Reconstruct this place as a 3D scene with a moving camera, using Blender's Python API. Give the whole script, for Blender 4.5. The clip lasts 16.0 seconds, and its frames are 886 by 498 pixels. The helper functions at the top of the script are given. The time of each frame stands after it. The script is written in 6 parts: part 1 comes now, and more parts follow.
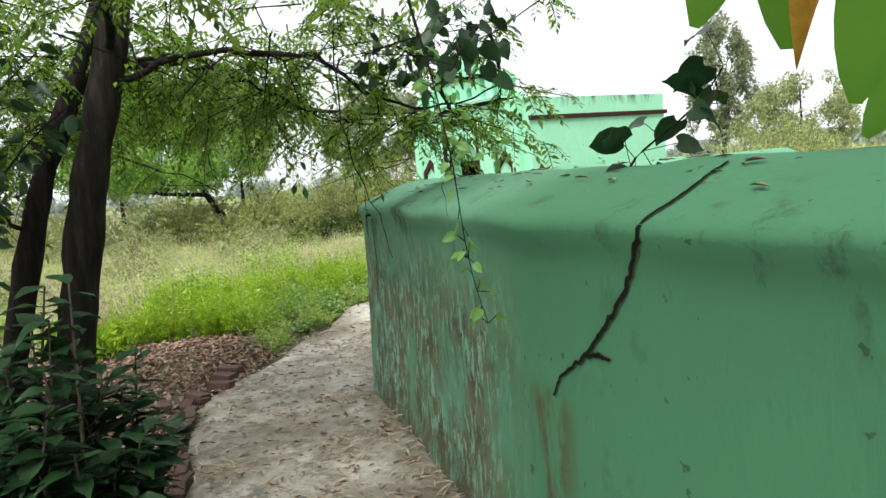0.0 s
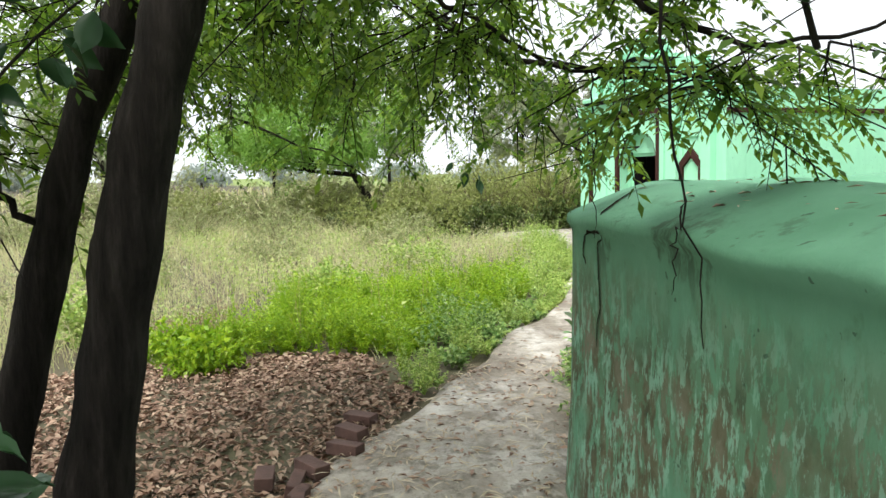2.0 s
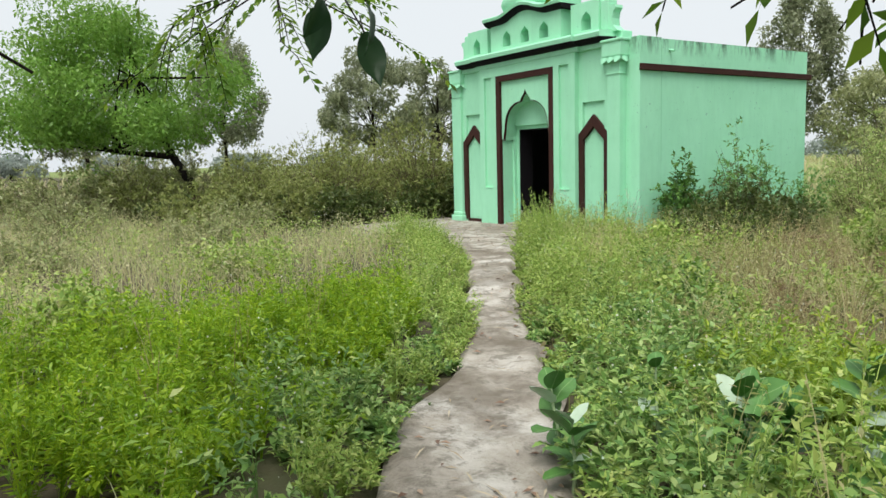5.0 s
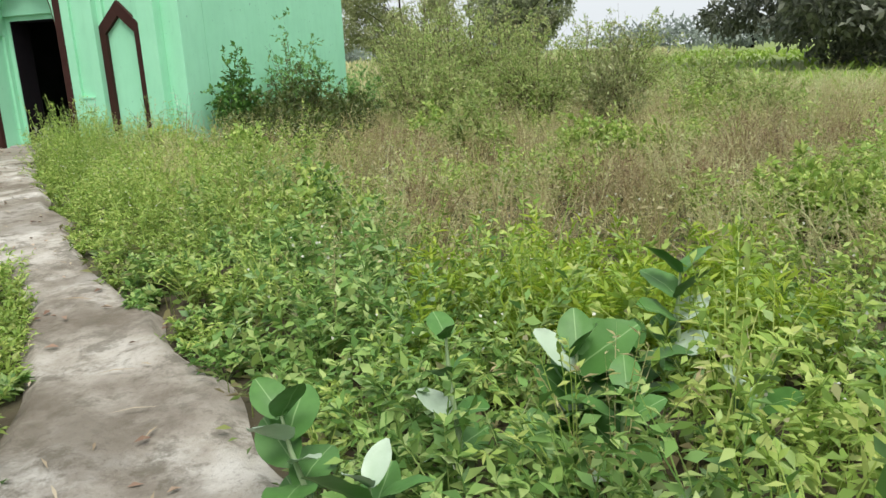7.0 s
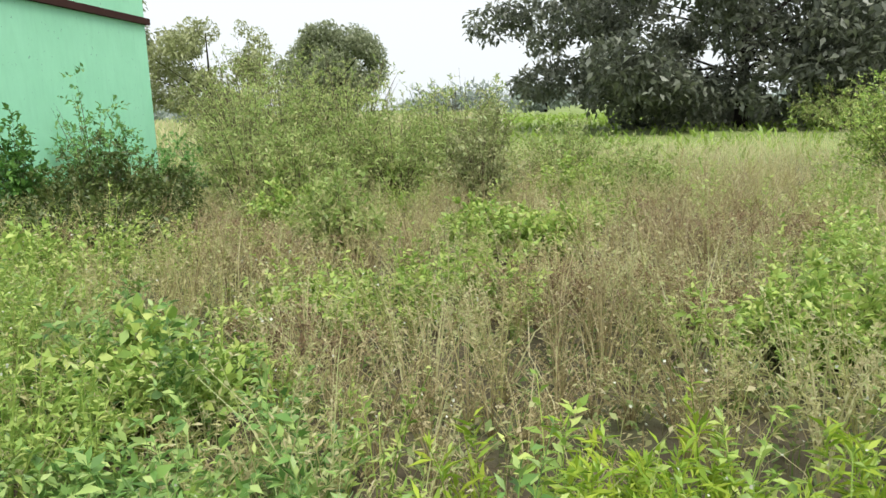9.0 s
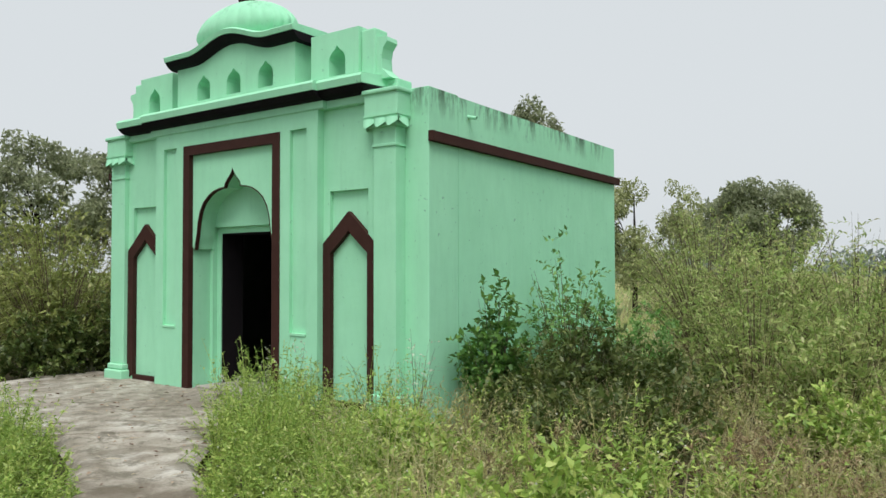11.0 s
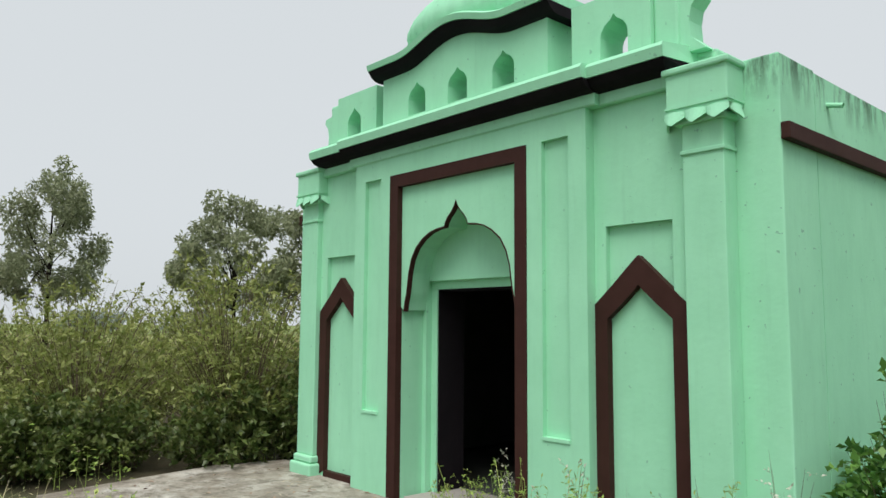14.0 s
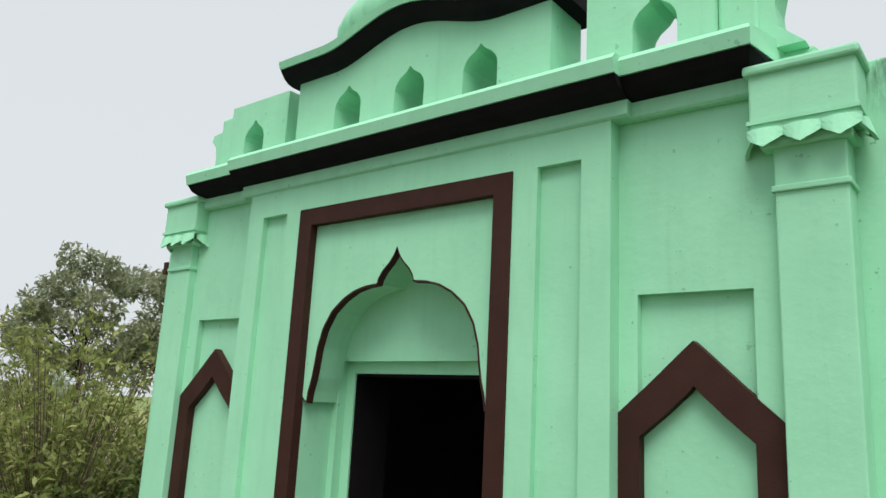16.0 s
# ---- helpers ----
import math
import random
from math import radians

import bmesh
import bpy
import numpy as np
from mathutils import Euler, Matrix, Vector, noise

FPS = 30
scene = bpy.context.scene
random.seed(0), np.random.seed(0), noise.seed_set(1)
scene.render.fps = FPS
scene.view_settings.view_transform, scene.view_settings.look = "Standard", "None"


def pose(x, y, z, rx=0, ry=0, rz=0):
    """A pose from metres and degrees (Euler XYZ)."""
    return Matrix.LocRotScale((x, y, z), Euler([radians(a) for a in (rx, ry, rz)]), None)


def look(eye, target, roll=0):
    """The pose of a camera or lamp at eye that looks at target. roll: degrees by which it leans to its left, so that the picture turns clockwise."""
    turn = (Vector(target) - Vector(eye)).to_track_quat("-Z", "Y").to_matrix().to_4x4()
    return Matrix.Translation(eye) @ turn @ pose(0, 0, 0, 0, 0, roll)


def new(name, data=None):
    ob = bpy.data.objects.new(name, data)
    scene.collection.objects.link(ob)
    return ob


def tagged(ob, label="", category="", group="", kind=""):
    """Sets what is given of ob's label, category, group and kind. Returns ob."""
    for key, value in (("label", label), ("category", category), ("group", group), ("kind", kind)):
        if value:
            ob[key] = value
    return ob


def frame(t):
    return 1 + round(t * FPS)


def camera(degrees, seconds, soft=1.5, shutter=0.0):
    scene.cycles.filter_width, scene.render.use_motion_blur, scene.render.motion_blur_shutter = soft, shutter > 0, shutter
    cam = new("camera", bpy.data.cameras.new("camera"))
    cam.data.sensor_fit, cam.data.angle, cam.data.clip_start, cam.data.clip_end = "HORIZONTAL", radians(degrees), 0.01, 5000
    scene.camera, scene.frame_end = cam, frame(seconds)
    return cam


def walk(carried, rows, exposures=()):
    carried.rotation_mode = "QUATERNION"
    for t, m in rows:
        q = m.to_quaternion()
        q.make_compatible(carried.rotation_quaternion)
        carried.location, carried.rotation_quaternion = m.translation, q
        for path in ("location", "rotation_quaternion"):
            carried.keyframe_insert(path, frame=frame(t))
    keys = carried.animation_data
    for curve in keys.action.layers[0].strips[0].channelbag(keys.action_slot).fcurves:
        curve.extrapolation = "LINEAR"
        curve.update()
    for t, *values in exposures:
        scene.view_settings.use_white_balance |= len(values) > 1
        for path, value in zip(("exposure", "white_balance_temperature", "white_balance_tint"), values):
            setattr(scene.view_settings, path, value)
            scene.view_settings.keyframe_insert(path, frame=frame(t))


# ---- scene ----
cam = camera(61.1, 16.0)
PATH = [
    (0, (17.798, -11.946, 1.639), (16.108, -10.895, 1.444), -5.2),
    (0.5, (17.246, -11.739, 1.696), (15.477, -10.832, 1.478), -4.0),
    (1, (16.731, -11.641, 1.714), (14.922, -10.82, 1.485), -3.1),
    (1.5, (16.187, -11.451, 1.703), (14.35, -10.69, 1.488), -2.3),
    (2, (15.659, -11.328, 1.683), (13.806, -10.602, 1.482), -1.4),
    (2.5, (15.091, -11.152, 1.631), (13.236, -10.432, 1.432), -0.9),
    (3, (14.5, -11.011, 1.575), (12.65, -10.284, 1.353), -0.1),
    (3.2, (14.265, -10.937, 1.561), (12.421, -10.2, 1.329), 0.0),
    (5.3, (11.67, -9.727, 1.358), (10.087, -8.53, 1.112), -2.0),
    (5.5, (11.484, -9.756, 1.359), (9.973, -8.472, 1.097), -2.3),
    (6, (11.018, -9.672, 1.361), (9.738, -8.171, 1.032), -2.9),
    (6.5, (10.688, -9.33, 1.265), (9.68, -7.652, 0.852), -3.1),
    (7, (10.369, -8.958, 1.163), (9.663, -7.156, 0.662), -2.6),
    (7.5, (10.143, -8.592, 1.197), (9.732, -6.72, 0.622), -2.3),
    (8, (9.915, -8.26, 1.213), (9.766, -6.347, 0.649), -0.9),
    (8.5, (9.644, -7.87, 1.246), (9.573, -5.929, 0.768), -1.4),
    (9, (9.293, -7.41, 1.286), (9.068, -5.457, 0.917), -1.8),
    (9.5, (8.882, -7.058, 1.334), (8.356, -5.144, 1.085), -2.2),
    (10, (8.306, -6.658, 1.352), (7.498, -4.833, 1.229), -1.9),
    (10.2, (8.118, -6.525, 1.382), (7.214, -4.743, 1.303), -1.6),
    (12.3, (6.4, -5.25, 1.543), (5.07, -3.768, 1.731), 1.5),
    (12.5, (6.246, -5.136, 1.55), (4.887, -3.682, 1.749), 1.6),
    (13, (5.831, -4.913, 1.579), (4.413, -3.519, 1.793), 1.6),
    (13.5, (5.394, -4.757, 1.584), (3.933, -3.409, 1.799), 1.2),
    (14, (4.947, -4.526, 1.62), (3.464, -3.2, 1.824), 0.4),
    (14.5, (4.48, -4.317, 1.655), (3.0, -2.987, 1.855), 0.1),
    (15, (4.064, -4.062, 1.653), (2.619, -2.697, 1.875), 0.2),
    (15.5, (3.615, -3.697, 1.69), (2.238, -2.275, 1.978), 1.6),
    (16, (3.169, -3.401, 1.749), (1.939, -1.882, 2.172), 3.0),
]
walk(cam, [(t, look(e, g, r)) for t, e, g, r in PATH], [(0, 0.84), (0.7, 0.94), (1.5, 0.98), (3.2, 0.76), (5.3, 0.28), (7.3, 0.36), (8.2, 0.5), (9.1, 0.56), (9.6, 0.42), (10.2, 0.18), (12.3, 0.02), (14.5, 0.05), (16, 0.13)])

# ---- world, sun, exposure ----
world = bpy.data.worlds.new("world")
scene.world = world
world.use_nodes = True
wn = world.node_tree
wn.nodes.clear()
w_out = wn.nodes.new("ShaderNodeOutputWorld")
w_bg = wn.nodes.new("ShaderNodeBackground")
w_sky = wn.nodes.new("ShaderNodeTexSky")
w_sky.sky_type = "NISHITA"
w_sky.sun_disc = False
w_sky.sun_elevation = radians(61)
w_sky.sun_rotation = radians(145)
w_sky.dust_density = 4.0
w_hsv = wn.nodes.new("ShaderNodeHueSaturation")
w_hsv.inputs["Saturation"].default_value = 0.25
w_mix = wn.nodes.new("ShaderNodeMix")
w_mix.data_type = "RGBA"
w_mix.inputs["Factor"].default_value = 0.86
w_mix.inputs["B"].default_value = (8.6, 9.15, 9.5, 1)
wn.links.new(w_sky.outputs["Color"], w_hsv.inputs["Color"])
wn.links.new(w_hsv.outputs["Color"], w_mix.inputs["A"])
wn.links.new(w_mix.outputs["Result"], w_bg.inputs["Color"])
w_bg.inputs["Strength"].default_value = 0.085
wn.links.new(w_bg.outputs["Background"], w_out.inputs["Surface"])

sun_data = bpy.data.lights.new("sun", "SUN")
sun_data.energy = 3.0
sun_data.angle = radians(38)
sun_data.color = (1.0, 0.97, 0.91)
sun = new("sun", sun_data)
sun.matrix_world = look((3.8, -5.4, 12), (0, 0, 0))


# ---- helpers ----
def thing(name, label="", category="", group="", kind="", at=(0, 0, 0)):
    ob = new(name)
    ob.location = at
    ob.empty_display_size = 0.1
    return tagged(ob, label, category, group, kind)


def part(name, bm, material, parent=None, label="", smooth=False):
    me = bpy.data.meshes.new(name)
    bm.to_mesh(me)
    bm.free()
    if smooth:
        me.polygons.foreach_set("use_smooth", [True] * len(me.polygons))
    if material:
        me.materials.append(material)
    ob = new(name, me)
    if parent:
        ob.parent = parent
    return tagged(ob, label)


def quads_mesh(name, v, f, material, parent=None, label="", smooth=False):
    """A mesh from arrays: v (n,3), f (m,4) or (m,3)."""
    v = np.asarray(v, np.float32)
    f = np.asarray(f, np.int32)
    me = bpy.data.meshes.new(name)
    k = f.shape[1]
    me.vertices.add(len(v))
    me.vertices.foreach_set("co", v.ravel())
    me.loops.add(f.size)
    me.loops.foreach_set("vertex_index", f.ravel())
    me.polygons.add(len(f))
    me.polygons.foreach_set("loop_start", np.arange(0, f.size, k, dtype=np.int32))
    me.polygons.foreach_set("loop_total", np.full(len(f), k, np.int32))
    if smooth:
        me.polygons.foreach_set("use_smooth", np.ones(len(f), bool))
    me.update(calc_edges=True)
    if material:
        me.materials.append(material)
    ob = new(name, me)
    if parent:
        ob.parent = parent
    return tagged(ob, label)


def box(bm, x0, x1, y0, y1, z0, z1, bevel=0.0):
    vs = [bm.verts.new((x, y, z)) for x in (x0, x1) for y in (y0, y1) for z in (z0, z1)]
    fs = [bm.faces.new([vs[i] for i in q]) for q in ((0, 1, 3, 2), (4, 6, 7, 5), (0, 4, 5, 1), (2, 3, 7, 6), (0, 2, 6, 4), (1, 5, 7, 3))]
    if bevel:
        es = list({e for f in fs for e in f.edges})
        bmesh.ops.bevel(bm, geom=es, offset=bevel, segments=2, affect="EDGES", profile=0.5)


def boxes(*bs, bevel=0.0):
    bm = bmesh.new()
    for b in bs:
        box(bm, *b, bevel=bevel)
    return bm


def slab(bm, outline, y0, y1):
    """A plate from an outline of (x, z), from y0 (front) to y1."""
    a = [bm.verts.new((x, y0, z)) for x, z in outline]
    b = [bm.verts.new((x, y1, z)) for x, z in outline]
    bm.faces.new(a)
    bm.faces.new(b[::-1])
    n = len(outline)
    for i in range(n):
        j = (i + 1) % n
        bm.faces.new((a[j], a[i], b[i], b[j]))
    bmesh.ops.recalc_face_normals(bm, faces=bm.faces)


def strip(bm, outer, inner, y0, y1, close=False):
    """A band between two polylines of (x, z), from y0 to y1."""
    n = len(outer)
    rows = [[bm.verts.new((x, y, z)) for x, z in line] for line in (outer, inner) for y in (y0, y1)]
    of, ob_, nf, nb = rows
    for i in range(n if close else n - 1):
        j = (i + 1) % n
        bm.faces.new((of[i], of[j], nf[j], nf[i]))
        bm.faces.new((ob_[j], ob_[i], nb[i], nb[j]))
        bm.faces.new((of[j], of[i], ob_[i], ob_[j]))
        bm.faces.new((nf[i], nf[j], nb[j], nb[i]))
    if not close:
        for i in (0, n - 1):
            bm.faces.new((of[i], nf[i], nb[i], ob_[i]))
    bmesh.ops.recalc_face_normals(bm, faces=bm.faces)


def tube(points, radii, sides=8, seed=0, rough=0.0):
    """Vertices and quads of a tapered tube along points."""
    rng = np.random.default_rng(seed)
    pts = [Vector(p) for p in points]
    v, f = [], []
    up = Vector((0.31, 0.17, 0.93)).normalized()
    for i, p in enumerate(pts):
        d = (pts[min(i + 1, len(pts) - 1)] - pts[max(i - 1, 0)]).normalized()
        a = d.cross(up if abs(d.dot(up)) < 0.9 else Vector((1, 0, 0))).normalized()
        b = d.cross(a)
        for s in range(sides):
            t = 2 * math.pi * s / sides
            r = radii[i] * (1 + rough * rng.uniform(-1, 1))
            v.append(p + a * (r * math.cos(t)) + b * (r * math.sin(t)))
    for i in range(len(pts) - 1):
        for s in range(sides):
            q = (s + 1) % sides
            f.append((i * sides + s, i * sides + q, (i + 1) * sides + q, (i + 1) * sides + s))
    return np.array(v), np.array(f)


def join_tubes(tubes):
    v, f, n = [], [], 0
    for a, b in tubes:
        v.append(a)
        f.append(b + n)
        n += len(a)
    return np.concatenate(v), np.concatenate(f)


def unit(a):
    return a / np.maximum(np.linalg.norm(a, axis=1, keepdims=True), 1e-6)


def leaves(P, D, N, L, W, fold=0.25):
    """Folded leaf blades: base P, way D, upward side N, length L and width W (arrays)."""
    D = unit(D)
    S = unit(np.cross(D, N))
    N = np.cross(S, D)
    L, W = np.asarray(L)[:, None], np.asarray(W)[:, None]
    mid = P + D * L * 0.45
    v = np.stack([P, mid + S * W * 0.5 + N * W * fold, P + D * L - N * L * 0.08, mid - S * W * 0.5 + N * W * fold], 1)
    f = np.arange(len(P) * 4).reshape(-1, 4)
    return v.reshape(-1, 3), f


def blades(P, H, W, lean, rng):
    """Thin bent grass blades: two quads each."""
    n = len(P)
    a = rng.uniform(0, 2 * np.pi, n)
    d = np.stack([np.cos(a), np.sin(a), np.zeros(n)], 1)
    b = rng.uniform(0, 2 * np.pi, n)
    s = np.stack([np.cos(b), np.sin(b), np.zeros(n)], 1)
    H, W, lean = np.asarray(H)[:, None], np.asarray(W)[:, None], np.asarray(lean)[:, None]
    up = np.array([[0, 0, 1.0]])
    m = P + up * H * 0.55 + d * lean * H * 0.3
    t = P + up * H + d * lean * H
    v = np.stack([P - s * W / 2, P + s * W / 2, m + s * W * 0.4, m - s * W * 0.4, t + s * W * 0.08, t - s * W * 0.08], 1).reshape(-1, 3)
    k = np.arange(n)[:, None] * 6
    f = np.concatenate([k + np.array([[0, 1, 2, 3]]), k + np.array([[3, 2, 4, 5]])], 0)
    return v, f


def merge(*vf):
    v, f, n = [], [], 0
    for a, b in vf:
        if len(a):
            v.append(a)
            f.append(b + n)
            n += len(a)
    return np.concatenate(v), np.concatenate(f)


def waves(x, y, s, k):
    """Smooth noise of about -1 to 1 with bumps of s metres."""
    r = np.random.default_rng(k)
    out = 0
    for i in range(5):
        a, p = r.uniform(0, 2 * np.pi, 2)
        q = 2 * np.pi / s * r.uniform(0.6, 1.6)
        out = out + np.sin((x * np.cos(a) + y * np.sin(a)) * q + p)
    return out / 3.0


# ---- materials ----
def nodes_of(name):
    m = bpy.data.materials.new(name)
    m.use_nodes = True
    t = m.node_tree
    t.nodes.clear()
    out = t.nodes.new("ShaderNodeOutputMaterial")
    b = t.nodes.new("ShaderNodeBsdfPrincipled")
    t.links.new(b.outputs[0], out.inputs[0])
    return m, t, b, out


def tex(t, scale, detail=6.0, rough=0.6, stretch=(1, 1, 1)):
    c = t.nodes.new("ShaderNodeTexCoord")
    mp = t.nodes.new("ShaderNodeMapping")
    mp.inputs["Scale"].default_value = stretch
    n = t.nodes.new("ShaderNodeTexNoise")
    n.inputs["Scale"].default_value = scale
    n.inputs["Detail"].default_value = detail
    n.inputs["Roughness"].default_value = rough
    t.links.new(c.outputs["Object"], mp.inputs["Vector"])
    t.links.new(mp.outputs["Vector"], n.inputs["Vector"])
    return n.outputs["Fac"]


def ramp(t, fac, *stops):
    r = t.nodes.new("ShaderNodeValToRGB")
    els = r.color_ramp.elements
    while len(els) < len(stops):
        els.new(0.5)
    for e, (p, c) in zip(els, stops):
        e.position, e.color = p, (*c, 1)
    t.links.new(fac, r.inputs["Fac"])
    return r.outputs["Color"]


def mixed(t, fac, a, b):
    m = t.nodes.new("ShaderNodeMix")
    m.data_type = "RGBA"
    for sock, val in ((m.inputs["Factor"], fac), (m.inputs["A"], a), (m.inputs["B"], b)):
        if isinstance(val, (tuple, float, int)):
            sock.default_value = (*val, 1) if isinstance(val, tuple) else val
        else:
            t.links.new(val, sock)
    return m.outputs["Result"]


def mult(t, a, b):
    m = t.nodes.new("ShaderNodeMath")
    m.operation = "MULTIPLY"
    for s, v in zip(m.inputs, (a, b)):
        if isinstance(v, (float, int)):
            s.default_value = v
        else:
            t.links.new(v, s)
    return m.outputs[0]


def bump(t, bsdf, fac, strength, dist=0.01):
    n = t.nodes.new("ShaderNodeBump")
    n.inputs["Strength"].default_value = strength
    n.inputs["Distance"].default_value = dist
    t.links.new(fac, n.inputs["Height"])
    t.links.new(n.outputs["Normal"], bsdf.inputs["Normal"])


def plain(name, c1, c2, scale=6.0, rough=0.8, fine=60.0, bumps=0.25, stretch=(1, 1, 1), spec=0.3):
    m, t, b, _ = nodes_of(name)
    big, small = tex(t, scale, stretch=stretch), tex(t, fine, 4, stretch=stretch)
    col = ramp(t, big, (0.3, c1), (0.7, c2))
    col = mixed(t, mult(t, small, 0.25), col, tuple(x * 0.6 for x in c1))
    t.links.new(col, b.inputs["Base Color"])
    b.inputs["Roughness"].default_value = rough
    b.inputs["Specular IOR Level"].default_value = spec
    bump(t, b, small, bumps)
    return m


def leafy(name, *cols, rough=0.42, glow=0.35, spec=0.45):
    """Leaf colours spread over the single leaves, with light coming through."""
    m, t, b, out = nodes_of(name)
    g = t.nodes.new("ShaderNodeNewGeometry")
    stops = [(i / max(1, len(cols) - 1), c) for i, c in enumerate(cols)]
    col = ramp(t, g.outputs["Random Per Island"], *stops)
    big = tex(t, 0.8, 3)
    col = mixed(t, ramp(t, big, (0.35, (0, 0, 0)), (0.75, (0.5, 0.5, 0.5))), col, tuple(x * 0.65 for x in cols[0]))
    t.links.new(col, b.inputs["Base Color"])
    b.inputs["Roughness"].default_value = rough
    b.inputs["Specular IOR Level"].default_value = spec
    tr = t.nodes.new("ShaderNodeBsdfTranslucent")
    t.links.new(col, tr.inputs["Color"])
    mx = t.nodes.new("ShaderNodeMixShader")
    mx.inputs[0].default_value = glow
    t.links.new(b.outputs[0], mx.inputs[1])
    t.links.new(tr.outputs[0], mx.inputs[2])
    t.links.new(mx.outputs[0], out.inputs[0])
    return m


def painted(name, base, light, dirt, mould=0.0, streaks=True):
    """Limewashed plaster: faded patches, rain streaks, chips and brush marks."""
    m, t, b, _ = nodes_of(name)
    col = ramp(t, tex(t, 1.3, 5), (0.3, base), (0.72, light))
    brush = tex(t, 9.0, 5, stretch=(1, 1, 0.25))
    col = mixed(t, mult(t, ramp(t, brush, (0.45, (0, 0, 0)), (0.75, (1, 1, 1))), 0.22), col, tuple(x * 0.8 for x in base))
    if streaks:
        s = tex(t, 14.0, 4, stretch=(1, 1, 0.06))
        col = mixed(t, mult(t, ramp(t, s, (0.6, (0, 0, 0)), (0.8, (1, 1, 1))), 0.2), col, tuple(x * 0.62 for x in base))
    chips = tex(t, 22.0, 3, 0.5)
    col = mixed(t, mult(t, ramp(t, chips, (0.7, (0, 0, 0)), (0.73, (1, 1, 1))), 0.7), col, dirt)
    if mould:
        # black mould runs down from the rain-washed roof edge
        c = t.nodes.new("ShaderNodeTexCoord")
        sp = t.nodes.new("ShaderNodeSeparateXYZ")
        t.links.new(c.outputs["Object"], sp.inputs[0])
        r = t.nodes.new("ShaderNodeMapRange")
        r.inputs["From Min"].default_value, r.inputs["From Max"].default_value = mould - 0.32, mould
        t.links.new(sp.outputs["Z"], r.inputs["Value"])
        runs = ramp(t, tex(t, 5.0, 7, 0.75, (1, 1, 0.22)), (0.47, (0, 0, 0)), (0.6, (1, 1, 1)))
        col = mixed(t, mult(t, mult(t, r.outputs[0], runs), 0.9), col, (0.045, 0.06, 0.045))
    t.links.new(col, b.inputs["Base Color"])
    b.inputs["Roughness"].default_value = 0.85
    b.inputs["Specular IOR Level"].default_value = 0.2
    bump(t, b, tex(t, 11.0, 8, 0.65), 0.22, 0.015)
    return m


GREEN = painted("green_limewash", (0.3, 0.66, 0.44), (0.35, 0.73, 0.5), (0.2, 0.42, 0.29))
SIDEGREEN = painted("weathered_green_limewash", (0.3, 0.66, 0.44), (0.35, 0.73, 0.5), (0.16, 0.3, 0.22), mould=3.4)
DOMEGREEN = painted("rain_stained_limewash", (0.3, 0.66, 0.44), (0.35, 0.73, 0.5), (0.16, 0.3, 0.22), mould=4.98)
BROWN = plain("maroon_paint", (0.038, 0.015, 0.012), (0.054, 0.022, 0.018), 5, 0.65, 80, 0.15, spec=0.15)
# plaster colour darkened in place of the unlit room's shade
DARKWALL = plain("shade_dark_plaster", (0.05, 0.055, 0.05), (0.075, 0.08, 0.075), 3, 0.9)
CONCRETE = plain("worn_concrete", (0.3, 0.28, 0.26), (0.42, 0.4, 0.37), 1.6, 0.85, 35, 0.5)
SOIL = plain("dry_soil", (0.1, 0.085, 0.05), (0.16, 0.13, 0.075), 0.7, 0.95, 14, 0.6)
BARK, bark_t, bark_b, _ = nodes_of("fissured_bark")
bark_long = tex(bark_t, 16.0, 7, 0.7, (1, 1, 0.16))
bark_fine = tex(bark_t, 60.0, 5, 0.7, (1, 1, 0.4))
bark_t.links.new(mixed(bark_t, mult(bark_t, bark_fine, 0.4), ramp(bark_t, bark_long, (0.36, (0.007, 0.006, 0.005)), (0.52, (0.022, 0.018, 0.016)), (0.68, (0.048, 0.041, 0.036))), (0.02, 0.017, 0.014)), bark_b.inputs["Base Color"])
bark_b.inputs["Roughness"].default_value = 0.95
bark_b.inputs["Specular IOR Level"].default_value = 0.15
bump(bark_t, bark_b, bark_long, 1.0, 0.035)
BRICK = plain("weathered_brick", (0.07, 0.042, 0.036), (0.14, 0.08, 0.066), 8, 0.9, 50, 0.5)
EAVE = plain("near_black_maroon_paint", (0.009, 0.008, 0.01), (0.015, 0.012, 0.015), 5, 0.8, 80, 0.15, spec=0.08)
YELLOWING = leafy("yellowing_weed_leaves", (0.1, 0.18, 0.04), (0.2, 0.3, 0.07), (0.3, 0.34, 0.11), (0.24, 0.19, 0.1), (0.16, 0.27, 0.06), glow=0.4)
MARGIN = leafy("margin_weed_leaves", (0.09, 0.2, 0.045), (0.18, 0.34, 0.08), (0.31, 0.48, 0.125), (0.48, 0.6, 0.21), (0.15, 0.3, 0.075), glow=0.3)
YELLOWGREEN = leafy("yellow_green_weed_leaves", (0.18, 0.32, 0.03), (0.33, 0.48, 0.045), (0.5, 0.6, 0.07), (0.24, 0.41, 0.05), glow=0.42)
OLIVEWEED = leafy("olive_meadow_weeds", (0.34, 0.35, 0.12), (0.48, 0.47, 0.2), (0.62, 0.58, 0.3), (0.52, 0.42, 0.24), (0.38, 0.44, 0.14), glow=0.42)
DRYTWIG = leafy("dry_weed_twigs", (0.2, 0.15, 0.075), (0.37, 0.3, 0.15), (0.54, 0.47, 0.26), (0.4, 0.38, 0.16), glow=0.3)
WEED = leafy("weed_leaves", (0.2, 0.33, 0.06), (0.32, 0.48, 0.1), (0.47, 0.6, 0.15), (0.6, 0.66, 0.22), glow=0.36)
